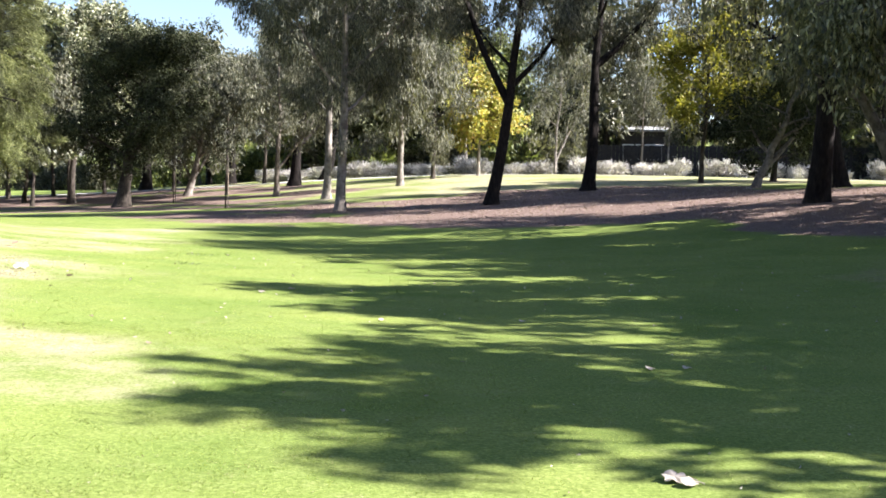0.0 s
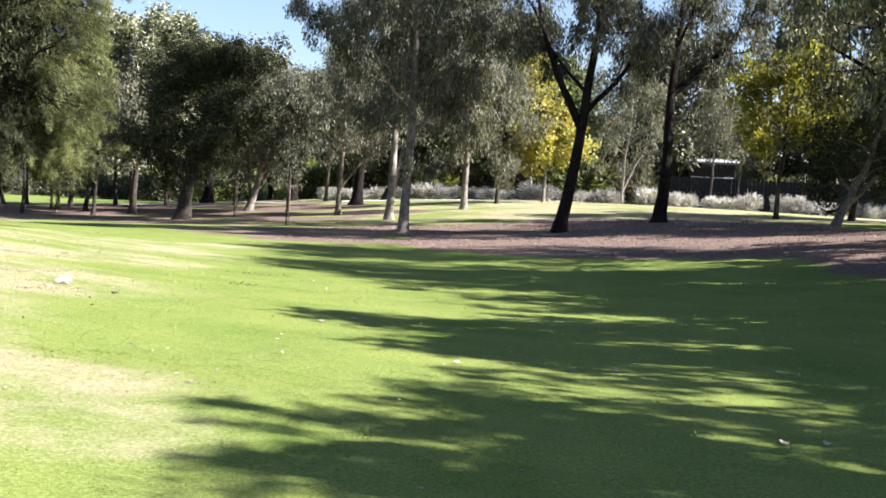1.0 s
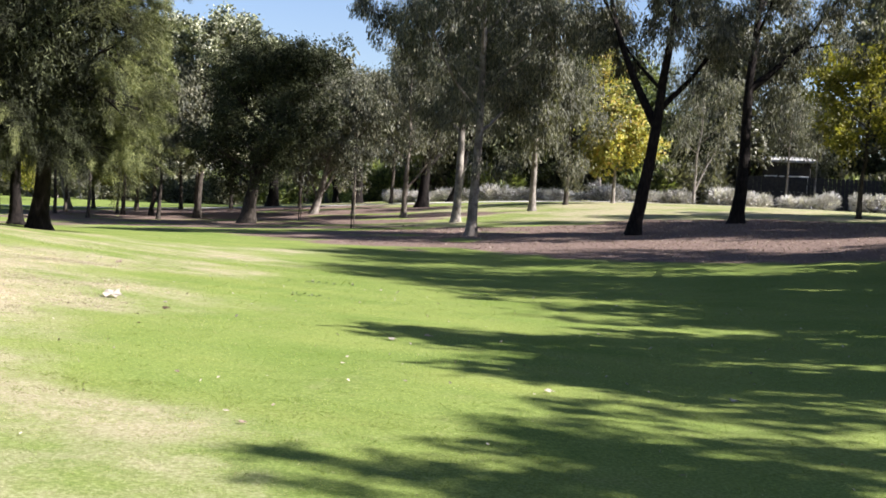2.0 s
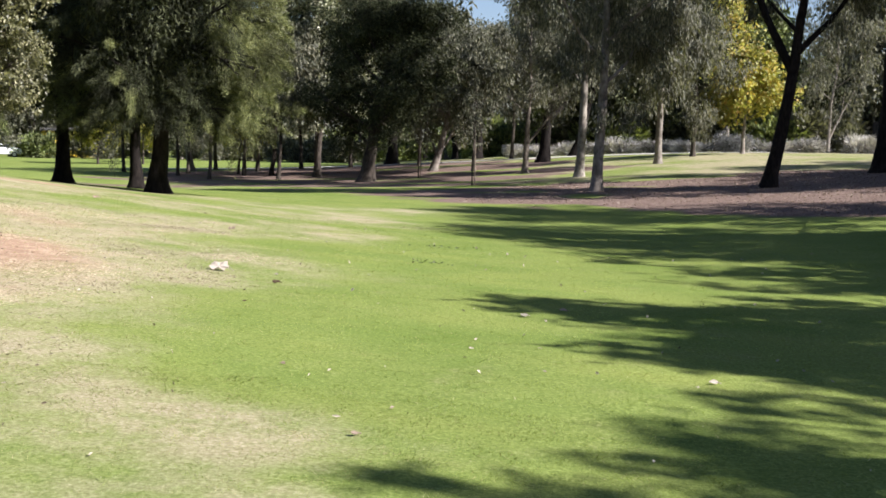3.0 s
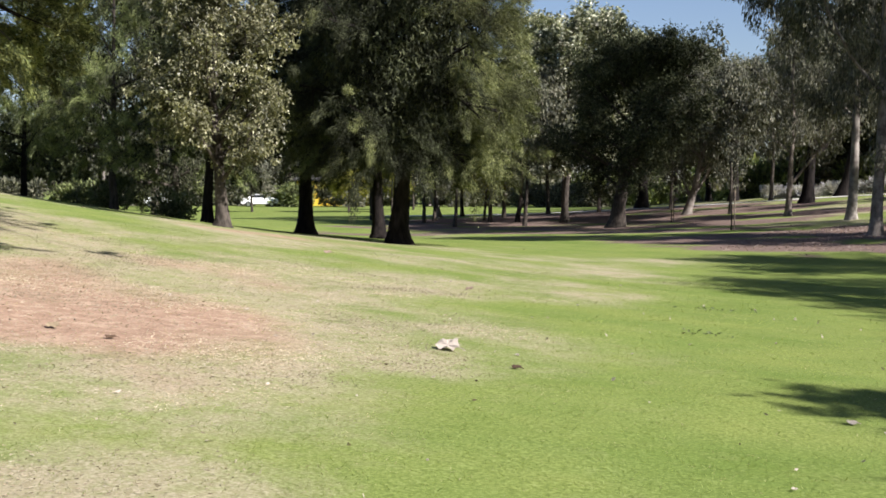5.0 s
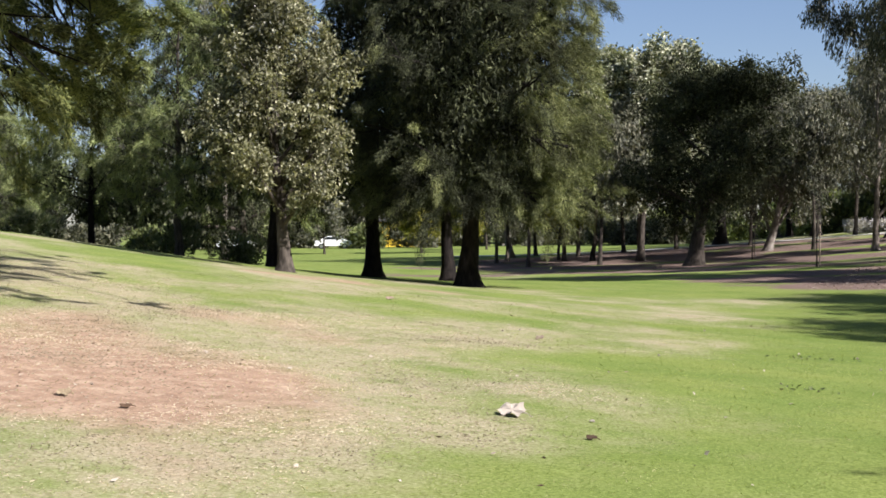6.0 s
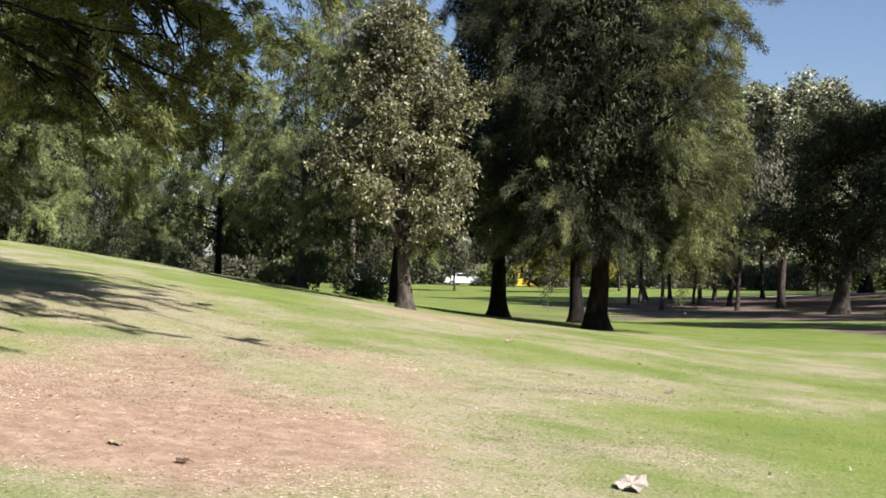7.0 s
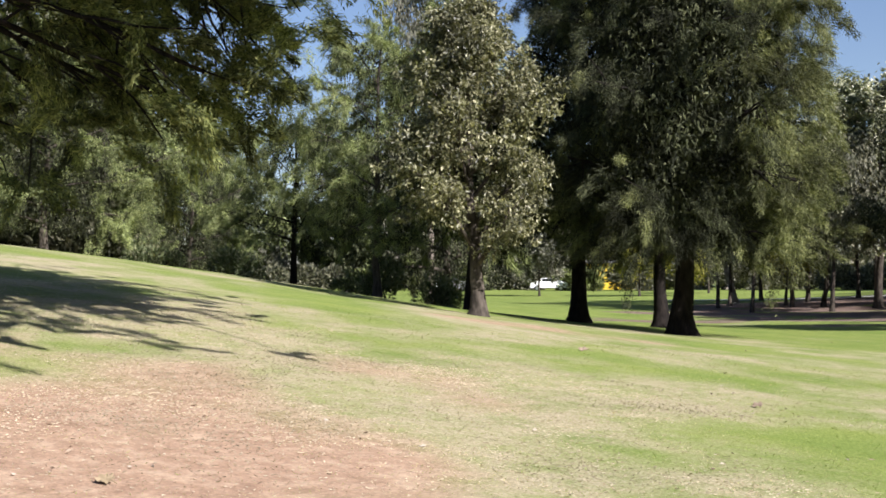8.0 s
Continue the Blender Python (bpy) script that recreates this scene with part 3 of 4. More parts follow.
make_tree("sapling", "thin young tree tied to a stake", -15.2, 68.5, 29, 3.6, 0.035, 1.7, 0.7, 600, LEAF_GUM, BARK_BROWN, "column", (0.14, 0.05), (0, 0), 0.4, 6, 0.35, 0.6, sides=6, sunk=0.03)

slim = make_tree("gum_tree", "slim brown-trunked gum in the shaded grove", -13.0, 88.0, 45, 10.0, 0.14, 3.6, 3.2, 9000, LEAF_GUM, BARK_BROWN, "column", (0.32, 0.11), (0.6, 0), 0.7, 10, 1.0, 0.5, sides=7, group="shaded grove")
for ox, oy, tall, spin in ((-19.0, 85.5, 0.9, 40), (-25.5, 83.0, 1.0, 110), (-28.5, 89.0, 1.1, 200), (-31.5, 74.0, 0.85, 250), (-13.2, 74.0, 0.8, 300), (-33.0, 92.0, 1.05, 20), (-38.0, 80.0, 0.95, 160), (-11.5, 97.0, 1.1, 70), (-27.0, 68.0, 0.8, 330), (-23.5, 69.5, 0.9, 15), (-30.0, 84.0, 1.05, 95), (-35.5, 90.0, 1.1, 140), (-24.5, 88.0, 1.0, 210), (-20.5, 79.0, 0.95, 265), (-33.0, 79.0, 0.9, 310), (-28.0, 76.0, 1.0, 55)):
    copy_thing(slim, pose(ox, oy, float(rise(ox, oy)) - 0.12, 0, 0, spin) @ Matrix.Diagonal((tall, tall, tall, 1)))

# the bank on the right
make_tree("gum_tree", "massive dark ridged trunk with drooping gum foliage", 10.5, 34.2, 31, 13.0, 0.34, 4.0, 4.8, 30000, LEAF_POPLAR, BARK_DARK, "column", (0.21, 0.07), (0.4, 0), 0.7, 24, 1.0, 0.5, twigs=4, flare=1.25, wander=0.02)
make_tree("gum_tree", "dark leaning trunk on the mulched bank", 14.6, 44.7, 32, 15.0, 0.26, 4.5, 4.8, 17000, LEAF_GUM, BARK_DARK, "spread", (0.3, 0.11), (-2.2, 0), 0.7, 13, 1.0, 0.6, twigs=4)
make_tree("leaning_tree", "pale leaning multi-limbed tree with small leaves", 12.83, 50.4, 33, 7.0, 0.18, 2.2, 3.2, 9000, LEAF_DARK, BARK_GREY, "round", (0.16, 0.07), (2.6, 0), 0.3, 9, 0.8, 0.3, [(1.0, 25, 3.2, 0.55, 0.13, 0.5), (1.5, 150, 2.4, 1.2, 0.08), (2.1, 10, 2.6, 0.45, 0.08, 0.3)], wander=0.14)
make_tree("autumn_tree", "tree with yellow-green autumn leaves and slim trunk", 12.44, 59.1, 35, 7.8, 0.13, 2.7, 2.9, 12000, LEAF_LIME, BARK_BROWN, "round", (0.17, 0.13), (0.2, 0), 0.3, 14, 0.8, 0.4, twigs=4)
make_tree("small_tree", "low dark evergreen tree beside the flowering hedge", 16.3, 60.5, 34, 5.6, 0.16, 0.9, 2.2, 9000, LEAF_DARK, BARK_BROWN, "round", (0.18, 0.09), (0.3, 0), 0.3, 14, 0.8, 0.3, twigs=4)
make_tree("autumn_tree", "plane tree with golden yellow autumn leaves", 2.2, 79.0, 36, 6.6, 0.13, 1.7, 2.7, 11000, LEAF_YELLOW, BARK_PALE, "cone", (0.24, 0.17), (0.1, 0), 0.3, 12, 0.95, 0.4)
make_tree("autumn_tree", "tall plane tree with golden leaves behind gums", 1.6, 90.0, 37, 12.0, 0.18, 5.0, 1.9, 1700, LEAF_YELLOW, BARK_PALE, "column", (0.26, 0.18), (0.1, 0), 0.3, 11, 1.0, 0.5)
make_tree("small_tree", "slim dark-trunked tree with weeping leaves", -0.7, 76.3, 38, 9.0, 0.15, 2.0, 2.6, 9000, LEAF_GREYGUM, BARK_BROWN, "round", (0.24, 0.06), (0.1, 0), 0.9, 10, 0.95, 0.4)
make_tree("gum_tree", "slender twin pale trunks behind the hedge", 7.8, 86.0, 39, 11.0, 0.11, 3.4, 2.8, 8000, LEAF_GREYGUM, BARK_PALE, "column", (0.24, 0.06), (0.5, 0), 0.8, 9, 0.95, 0.6, [(0.9, 30, 4.0, 2.2, 0.08)])
make_tree("gum_tree", "slender pale-trunked gum by the dark fence", 14.4, 88.5, 40, 9.0, 0.1, 3.6, 2.2, 5000, LEAF_GREYGUM, BARK_PALE, "column", (0.24, 0.06), (0.1, 0), 0.8, 8, 0.9, 0.6)
make_tree("gum_tree", "slender pale-trunked gum by the dark fence", 16.6, 90.0, 41, 8.0, 0.09, 3.4, 2.0, 4500, LEAF_GREYGUM, BARK_PALE, "column", (0.24, 0.06), (0.1, 0), 0.8, 8, 0.9, 0.6)

# the row beyond the frame's right, whose crowns shade the lawn
SHADE = "broad gum tree at the edge of the lawn"
CROWN = (LEAF_GUM, BARK_BROWN, "round", (0.2, 0.09), (0, 0), 0.5)
make_tree("gum_tree", SHADE, 12.4, -0.6, 50, 10.0, 0.32, 4.2, 2.6, 11000, *CROWN, 16, 0.66, 0.45, twigs=4)
make_tree("gum_tree", SHADE, 11.7, 6.8, 51, 9.7, 0.34, 3.8, 3.1, 24000, *CROWN, 17, 0.52, 0.45, twigs=5)
make_tree("gum_tree", SHADE, 10.9, 13.4, 52, 9.2, 0.34, 4.0, 2.9, 20000, *CROWN, 17, 0.54, 0.45, twigs=5)
make_tree("gum_tree", SHADE, 14.4, 24.6, 53, 13.0, 0.36, 4.4, 4.8, 27000, *CROWN, 22, 0.75, 0.45, twigs=5)
LOW = [(h, b, 2.5, 0.25, 0.07, -0.95) for h in (4.2, 5.6) for b in (175, 205, 235)]
make_tree("leaning_tree", "leaning brown trunk with low drooping olive foliage", 10.7, 27.8, 54, 11.8, 0.3, 4.0, 3.9, 30000, LEAF_POPLAR, BARK_GREY, "column", (0.17, 0.06), (-1.0, -0.8), 0.75, 26, 0.75, 0.25, [(0.3, 178, 6.0, 1.8, 0.17, 0.0)] + LOW, twigs=5)
BIG_CROWN = (LEAF_GUM, BARK_BROWN, "round", (0.3, 0.15), (0, 0), 0.5)
# unseen trees added on the right to fill out the shade and block skylight
row_tree = make_tree("gum_tree", "broad gum tree added out of view to deepen the shade", 19.0, 4.5, 540, 12.0, 0.35, 4.4, 4.4, 11000, *BIG_CROWN, 18, 0.8, 0.45, twigs=4)
for ox, oy, tall, spin in ((19.0, 11.5, 1.0, 80), (19.5, 18.0, 1.04, 190), (19.5, 26.0, 0.85, 300), (27.0, 43.0, 1.25, 250), (16.6, 32.0, 0.75, 30), (15.6, 6.6, 0.8, 60), (15.2, 18.6, 0.85, 10), (16.8, 11.4, 0.85, 220), (17.6, 20.6, 0.9, 120), (14.5, 3.2, 0.68, 140), (27.0, -8.0, 1.3, 15), (27.5, 0.0, 1.35, 95), (28.0, 8.0, 1.3, 170), (28.5, 16.0, 1.35, 260), (19.5, 45.5, 1.15, 75), (22.5, 51.5, 1.2, 200), (26.0, 58.0, 1.25, 20), (29.0, 49.0, 1.4, 310)):
    copy_thing(row_tree, pose(ox, oy, float(rise(ox, oy)) - 0.12, 0, 0, spin) @ Matrix.Diagonal((1, 1, tall, 1)))

# she-oaks on the left ridge
OAK = "she-oak with dark trunk and drooping needle foliage"
SKIRT = [(3.2, b, 1.8, 0.2, 0.05, -0.9) for b in (-125, -95, -65, -35)]
make_tree("sheoak_tree", OAK, -20.53, 40.03, 61, 15.5, 0.23, 3.1, 2.2, 130000, LEAF_OAK_SHADE, BARK_DARK, "column", (0.13, 0.015), (0, 0), 0.6, 28, 0.6, 0.3, fork=SKIRT, flare=2.2, twigs=3, wander=0.015, plume=0.85, inner=42000, lit_side=-60)
make_tree("sheoak_tree", OAK, -18.97, 42.08, 62, 16.5, 0.2, 2.8, 2.7, 130000, LEAF_OAK_SHADE, BARK_DARK, "column", (0.13, 0.015), (0, 0), 0.6, 28, 0.6, 0.3, fork=SKIRT, flare=2.2, twigs=3, wander=0.015, plume=0.85, inner=46000, lit_side=-30)
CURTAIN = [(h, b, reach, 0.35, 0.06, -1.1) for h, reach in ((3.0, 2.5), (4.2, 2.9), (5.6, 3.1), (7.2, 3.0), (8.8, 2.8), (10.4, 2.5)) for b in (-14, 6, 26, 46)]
make_tree("sheoak_tree", "she-oak with foliage curtain hanging almost to the grass", -15.93, 37.06, 63, 15.0, 0.25, 2.7, 3.1, 280000, LEAF_OAK_SHADE, BARK_DARK, "column", (0.13, 0.015), (0.3, 0), 0.6, 30, 0.6, 0.2, CURTAIN + SKIRT, flare=2.2, twigs=3, wander=0.015, plume=0.9, inner=64000, lit_side=18)
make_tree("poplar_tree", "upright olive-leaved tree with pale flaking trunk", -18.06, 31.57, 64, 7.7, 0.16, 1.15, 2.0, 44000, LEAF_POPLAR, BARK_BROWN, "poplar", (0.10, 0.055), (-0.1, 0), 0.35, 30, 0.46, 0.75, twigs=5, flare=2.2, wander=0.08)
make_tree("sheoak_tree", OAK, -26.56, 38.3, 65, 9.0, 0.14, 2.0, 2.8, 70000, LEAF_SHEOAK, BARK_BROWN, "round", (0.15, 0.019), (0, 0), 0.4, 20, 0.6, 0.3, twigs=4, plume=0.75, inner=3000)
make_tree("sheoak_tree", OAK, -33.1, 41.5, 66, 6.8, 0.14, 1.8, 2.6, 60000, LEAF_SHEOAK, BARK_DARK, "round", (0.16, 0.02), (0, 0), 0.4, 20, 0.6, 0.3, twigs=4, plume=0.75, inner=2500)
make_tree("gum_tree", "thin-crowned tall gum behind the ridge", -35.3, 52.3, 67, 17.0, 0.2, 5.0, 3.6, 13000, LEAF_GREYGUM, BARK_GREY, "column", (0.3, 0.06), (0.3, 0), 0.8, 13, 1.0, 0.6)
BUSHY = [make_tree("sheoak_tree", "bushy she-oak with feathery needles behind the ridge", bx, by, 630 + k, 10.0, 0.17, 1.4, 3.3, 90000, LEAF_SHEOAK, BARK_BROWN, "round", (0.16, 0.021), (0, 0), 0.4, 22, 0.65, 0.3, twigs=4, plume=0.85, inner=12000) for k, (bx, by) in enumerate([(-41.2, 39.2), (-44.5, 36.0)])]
for k, (ox, oy, tall, spin) in enumerate([(-36.5, 33.5, 0.82, 70), (-42.5, 30.0, 0.92, 200), (-47.5, 25.5, 1.0, 140), (-30.5, 47.0, 1.2, 20), (-49.0, 44.0, 1.3, 290), (-53.0, 33.0, 1.25, 330), (-49.5, 51.0, 0.95, 45), (-56.0, 57.0, 1.1, 115)]):
    copy_thing(BUSHY[k % 2], pose(ox, oy, float(rise(ox, oy)) - 0.12, 0, 0, spin) @ Matrix.Diagonal((tall ** 0.5, tall ** 0.5, tall, 1)))
make_tree("dense_tree", "dark dense small tree behind the olive tree", -22.0, 36.8, 70, 6.0, 0.17, 2.5, 1.7, 9000, LEAF_DARK, BARK_DARK, "round", (0.2, 0.08), (0, 0), 0.4, 11, 0.9, 0.4)
LOW_TUFTS = [(h, b, 3.8, 0.0, 0.06, -0.25) for h in (3.5, 4.1, 4.8) for b in (60, 74, 88, 102, 116)]
# unseen boughs above the view, laid out so their shadow falls on the slope
BOUGHS = [(h, b + 4 * (h - 5.4), reach * length, 0.05, 0.09, 0.02) for h, reach in ((5.2, 1.0), (5.7, 0.9), (6.3, 0.75)) for b, length in ((-16, 7.2), (-6, 7.4), (4, 6.9), (14, 6.7), (24, 6.2), (34, 5.8), (44, 5.6), (56, 5.2), (68, 4.8))]
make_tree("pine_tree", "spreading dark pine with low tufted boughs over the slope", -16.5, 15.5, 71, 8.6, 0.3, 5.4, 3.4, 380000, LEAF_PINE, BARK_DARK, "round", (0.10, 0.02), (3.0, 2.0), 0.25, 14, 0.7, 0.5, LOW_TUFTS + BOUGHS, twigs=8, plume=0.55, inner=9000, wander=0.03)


# ---- shrubs ----
def make_shrub(name, label, x, y, seed, width, depth, height, leaves, leaf, size, group=""):
    rng = np.random.default_rng(seed)
    ob = thing(name, label, "shrub", x, y, float(rise(x, y)) - 0.03, rng.uniform(-12, 12), group)
    stems = []
    for k in range(9):
        a = rng.uniform(0, 6.28)
        d = np.array([math.cos(a) * width, math.sin(a) * depth, height * rng.uniform(1.0, 1.8)])
        stems.append(tube(bow((0, 0, 0), d, 0.5 * np.linalg.norm(d), 0.1, rng, 4), np.linspace(0.02, 0.006, 5), 4))
    v, f = joined(stems)
    tagged(part("stem_mass", fast_mesh("stem_mass", v, f, BARK_BROWN), ob), kind="stuff")
    lumps = [(rng.uniform(-0.38, 0.38) * width, rng.uniform(-0.3, 0.3) * depth, rng.uniform(0.2, 0.62) * height, rng.uniform(0.3, 0.48)) for _ in range(12)]
    pick = rng.integers(0, len(lumps), leaves)
    c = np.array(lumps)[pick]
    off = rng.normal(size=(leaves, 3))
    off /= np.linalg.norm(off, axis=1)[:, None]
    off *= rng.uniform(0.2, 1, leaves)[:, None] ** 0.4
    at = c[:, :3] + off * c[:, 3:4] * np.array([width * 0.42, depth * 0.5, height * 0.95])
    at[:, 2] = np.abs(at[:, 2])
    along = off + rng.normal(size=(leaves, 3)) * 0.5 + np.array([0, 0, 0.5])
    part("foliage", leaf_mesh("foliage", at, along, size[0], size[1], leaf, rng), ob)
    return ob


rng = np.random.default_rng(5)
for k in range(18):
    u = (k + rng.uniform(-0.25, 0.25)) / 17
    hx, hy = -13.0 + 42 * u, 91.0 - 9.8 * u + rng.uniform(-0.6, 0.6)
    make_shrub("shrub", "rounded pale grey flowering shrub along the path", hx, hy, 200 + k, rng.uniform(1.9, 3.7), 1.6, rng.uniform(0.7, 1.3), 2600, LEAF_SHRUB, (0.34, 0.045), "flowering hedge")
for k, (sx, sy, w, h) in enumerate([(-30.5, 42.5, 2.6, 1.6), (-28.5, 44.0, 2.2, 1.5), (-41.0, 27.5, 2.4, 1.9), (-39.5, 31.0, 2.2, 1.4), (-36.0, 37.5, 2.6, 1.3), (-33.5, 39.0, 2.4, 1.2)]):
    make_shrub("bush", "light green bush behind the grassy ridge", sx, sy, 300 + k, w, 2.0, h, 2600, LEAF_BUSH, (0.17, 0.06), "bushes behind the ridge")


# ---- far woods ----
def far_tree(seed, height, reach, leaf, bark, shape, label):
    return make_tree("far_tree", label, 0, 400, seed, height, 0.28, height * 0.22, reach, 6500, leaf, bark, shape, (0.55, 0.24), (0.4, 0), 0.5, 10, 1.7, 0.5, sides=6, twigs=2, group="distant trees")


patterns = [
    far_tree(401, 13, 4.2, LEAF_GUM, BARK_BROWN, "round", "distant green gum tree in the woods"),
    far_tree(402, 16, 4.0, LEAF_GREYGUM, BARK_PALE, "column", "distant grey-green gum with pale trunk"),
    far_tree(403, 11, 4.4, LEAF_DARK, BARK_DARK, "round", "distant dark dense tree in the woods"),
    far_tree(404, 14, 3.8, LEAF_SHEOAK, BARK_DARK, "column", "distant drooping she-oak in the woods"),
]
rng = np.random.default_rng(77)
spots = []
for bearing in np.arange(-62, 118, 2.6):
    for ring in (0, 1):
        d = (104 + 30 * ring + rng.uniform(-8, 8)) if bearing < 12 else (158 + 24 * ring + rng.uniform(-8, 8)) if bearing < 46 else (62 + 26 * ring + rng.uniform(-5, 5))
        b = radians(bearing + rng.uniform(-1.2, 1.2))
        spots.append((-math.sin(b) * d, math.cos(b) * d))
for bearing in range(130, 300, 17):
    b = radians(bearing)
    spots.append((-math.sin(b) * 55, math.cos(b) * 55))
for k, (fx, fy) in enumerate(spots):
    which = patterns[int(rng.integers(0, 4))]
    s = rng.uniform(0.8, 1.2)
    toward = math.degrees(math.atan2(-fx, fy))
    if -30 < toward < 8:
        s *= 1.05  # the tall gums behind the hedge
    m = pose(fx, fy, float(rise(fx, fy)) - 0.2, 0, 0, rng.uniform(0, 360)) @ Matrix.Diagonal((s, s, s * rng.uniform(0.9, 1.15), 1))
    if k < 4:
        patterns[k].matrix_basis = m
    else:
        copy_thing(which, m)


# low growth that closes the view under the far trees
def far_bush(seed, leaf, label):
    return make_shrub("far_bush", label, 0, 380, seed, 7.0, 4.0, 3.4, 3600, leaf, (0.5, 0.22), "undergrowth")


bushes = [far_bush(451, LEAF_GREYGUM, "grey-green undergrowth below distant trees"), far_bush(452, LEAF_GUM, "olive undergrowth below distant trees"), far_bush(453, LEAF_SHEOAK, "green undergrowth below distant trees")]
count = 0
for bearing in np.arange(-60, 112, 2.3):
    d = 102 if bearing < 10 else 152 if bearing < 47 else 60
    d += rng.uniform(-4, 4)
    b = radians(bearing)
    bx, by = -math.sin(b) * d, math.cos(b) * d
    m = pose(bx, by, float(rise(bx, by)) - 0.1, 0, 0, bearing + rng.uniform(-20, 20))
    if count < 3:
        bushes[count].matrix_basis = m
    else:
        copy_thing(bushes[int(rng.integers(0, 3))], m)
    back = 1 + 22 / d
    taller = Matrix.Diagonal((1.5, 1.5, rng.uniform(1.5, 2.2), 1))
    copy_thing(bushes[int(rng.integers(0, 3))], pose(bx * back, by * back, float(rise(bx * back, by * back)) - 0.1, 0, 0, rng.uniform(0, 360)) @ taller)
    count += 1


# ---- path, fence and houses ----
def box(x0, x1, y0, y1, z0, z1):
    v = [(x, y, z) for z in (z0, z1) for y in (y0, y1) for x in (x0, x1)]
    return np.array(v, float), [[0, 2, 3, 1], [4, 5, 7, 6], [0, 1, 5, 4], [2, 6, 7, 3], [0, 4, 6, 2], [1, 3, 7, 5]]


def bevelled(name, size, mat, bevel=0.02):
    """A box of that size about its centre, with broken edges."""
    bm = bmesh.new()
    bmesh.ops.create_cube(bm, size=1.0)
    bmesh.ops.scale(bm, vec=size, verts=bm.verts)
    bmesh.ops.bevel(bm, geom=list(bm.edges), offset=bevel, segments=1, affect="EDGES")
    me = bpy.data.meshes.new(name)
    bm.to_mesh(me)
    bm.free()
    me.materials.append(mat)
    return me


def build_path():
    n = 70
    u = np.linspace(0, 1, n)
    x = -45 + 90 * u
    y = 95.0 - 21.4 * u
    rows = []
    for side, drop in ((-0.85, -0.15), (-0.85, 0.03), (0.85, 0.03), (0.85, -0.15)):
        py = y + side
        rows.append(np.stack([x, py, rise(x, py) + drop], 1))
    verts = np.concatenate(rows)
    i = np.arange(n)
    faces = []
    for a in range(3):
        faces += [[a * n + k, a * n + k + 1, (a + 1) * n + k + 1, (a + 1) * n + k] for k in i[:-1]]
    tagged(new("path", fast_mesh("path", verts, faces, CONCRETE)), "pale concrete path along the flowering hedge", "path", kind="structure")


build_path()


def build_fence():
    ob = thing("fence", "dark stained timber paling fence behind the hedge", "fence", 12.0, 96.5, None, -9)
    post, paling, rail = bevelled("post", (0.14, 0.14, 2.6), TIMBER_DARK), bevelled("paling", (0.28, 0.025, 2.4), TIMBER_DARK, 0.006), bevelled("rail", (3.0, 0.06, 0.1), TIMBER_DARK, 0.01)
    for k in range(14):
        p = part("post", post, ob)
        p.location = (k * 3.0, 0.1, 1.25)
        if k == 13:
            break
        for h in (0.5, 1.9):
            r = part("rail", rail, ob)
            r.location = (k * 3.0 + 1.5, 0.06, h)
        for j in range(10):
            q = part("paling", paling, ob)
            q.location = (k * 3.0 + 0.15 + j * 0.3, 0, 1.2 + 0.02 * ((j * 7 + k) % 3))


build_fence()


def build_house(name, label, x, y, turn, wide, deep, wall_h, roof_h, wall_mat, roof_mat, windows):
    ob = thing(name, label, "house", x, y, float(rise(x, y)) - 0.1, turn)
    body = part("wall", bevelled("wall", (wide, deep, wall_h), wall_mat, 0.03), ob)
    body.location = (0, 0, wall_h / 2)
    w, d = wide / 2 + 0.5, deep / 2 + 0.5
    v = [(-w, -d, 0), (w, -d, 0), (w, d, 0), (-w, d, 0), (-w * 0.8, 0, roof_h), (w * 0.8, 0, roof_h), (-w, -d, 0.15), (w, -d, 0.15), (w, d, 0.15), (-w, d, 0.15)]
    f = [[3, 2, 1, 0], [0, 1, 7, 6], [1, 2, 8, 7], [2, 3, 9, 8], [3, 0, 6, 9], [6, 7, 5, 4], [8, 9, 4, 5], [7, 8, 5], [9, 6, 4]]
    roof = part("roof", fast_mesh("roof", v, f, roof_mat), ob)
    roof.location = (0, 0, wall_h - 0.02)
    pane, edge = bevelled("pane", (1.3, 0.04, 1.1), GLASS_DARK, 0.005), bevelled("window_frame", (1.5, 0.06, 1.3), BENCH, 0.01)
    for k in range(windows):
        fr = part("window_frame", edge, ob)
        fr.location = (-wide / 2 + (k + 0.5) * wide / windows, -deep / 2 - 0.02, wall_h * 0.55)
        g = part("pane", pane, fr)
        g.location = (0, -0.03, 0)
    return ob


build_house("house", "low dark house with pale metal roof behind the fence", 16.7, 103.0, -9, 3.6, 6.0, 3.8, 0.6, TIMBER_DARK, ROOF_PALE, 2)
build_house("house", "long bright yellow painted building beyond the lawn", -73.8, 142.0, 28, 9.5, 6.0, 3.2, 0.8, WALL_YELLOW, ROOF_DARK, 0)
for k, (ox, oy, leaf) in enumerate([(-63.6, 106.0, LEAF_GREYGUM), (-54.85, 109.1, LEAF_LIME), (-51.5, 111.5, LEAF_LIME), (-69.5, 104.0, LEAF_GUM), (-78.0, 116.0, LEAF_GREYGUM), (-54.0, 122.0, LEAF_GUM)]):
    make_tree("small_tree", "small open tree on the far lawn", ox, oy, 660 + k, 5.2 + 0.3 * k, 0.12, 1.5, 2.4, 3200, leaf, BARK_BROWN, "round", (0.34, 0.18), (0, 0), 0.3, 9, 0.95, 0.4, sides=6)



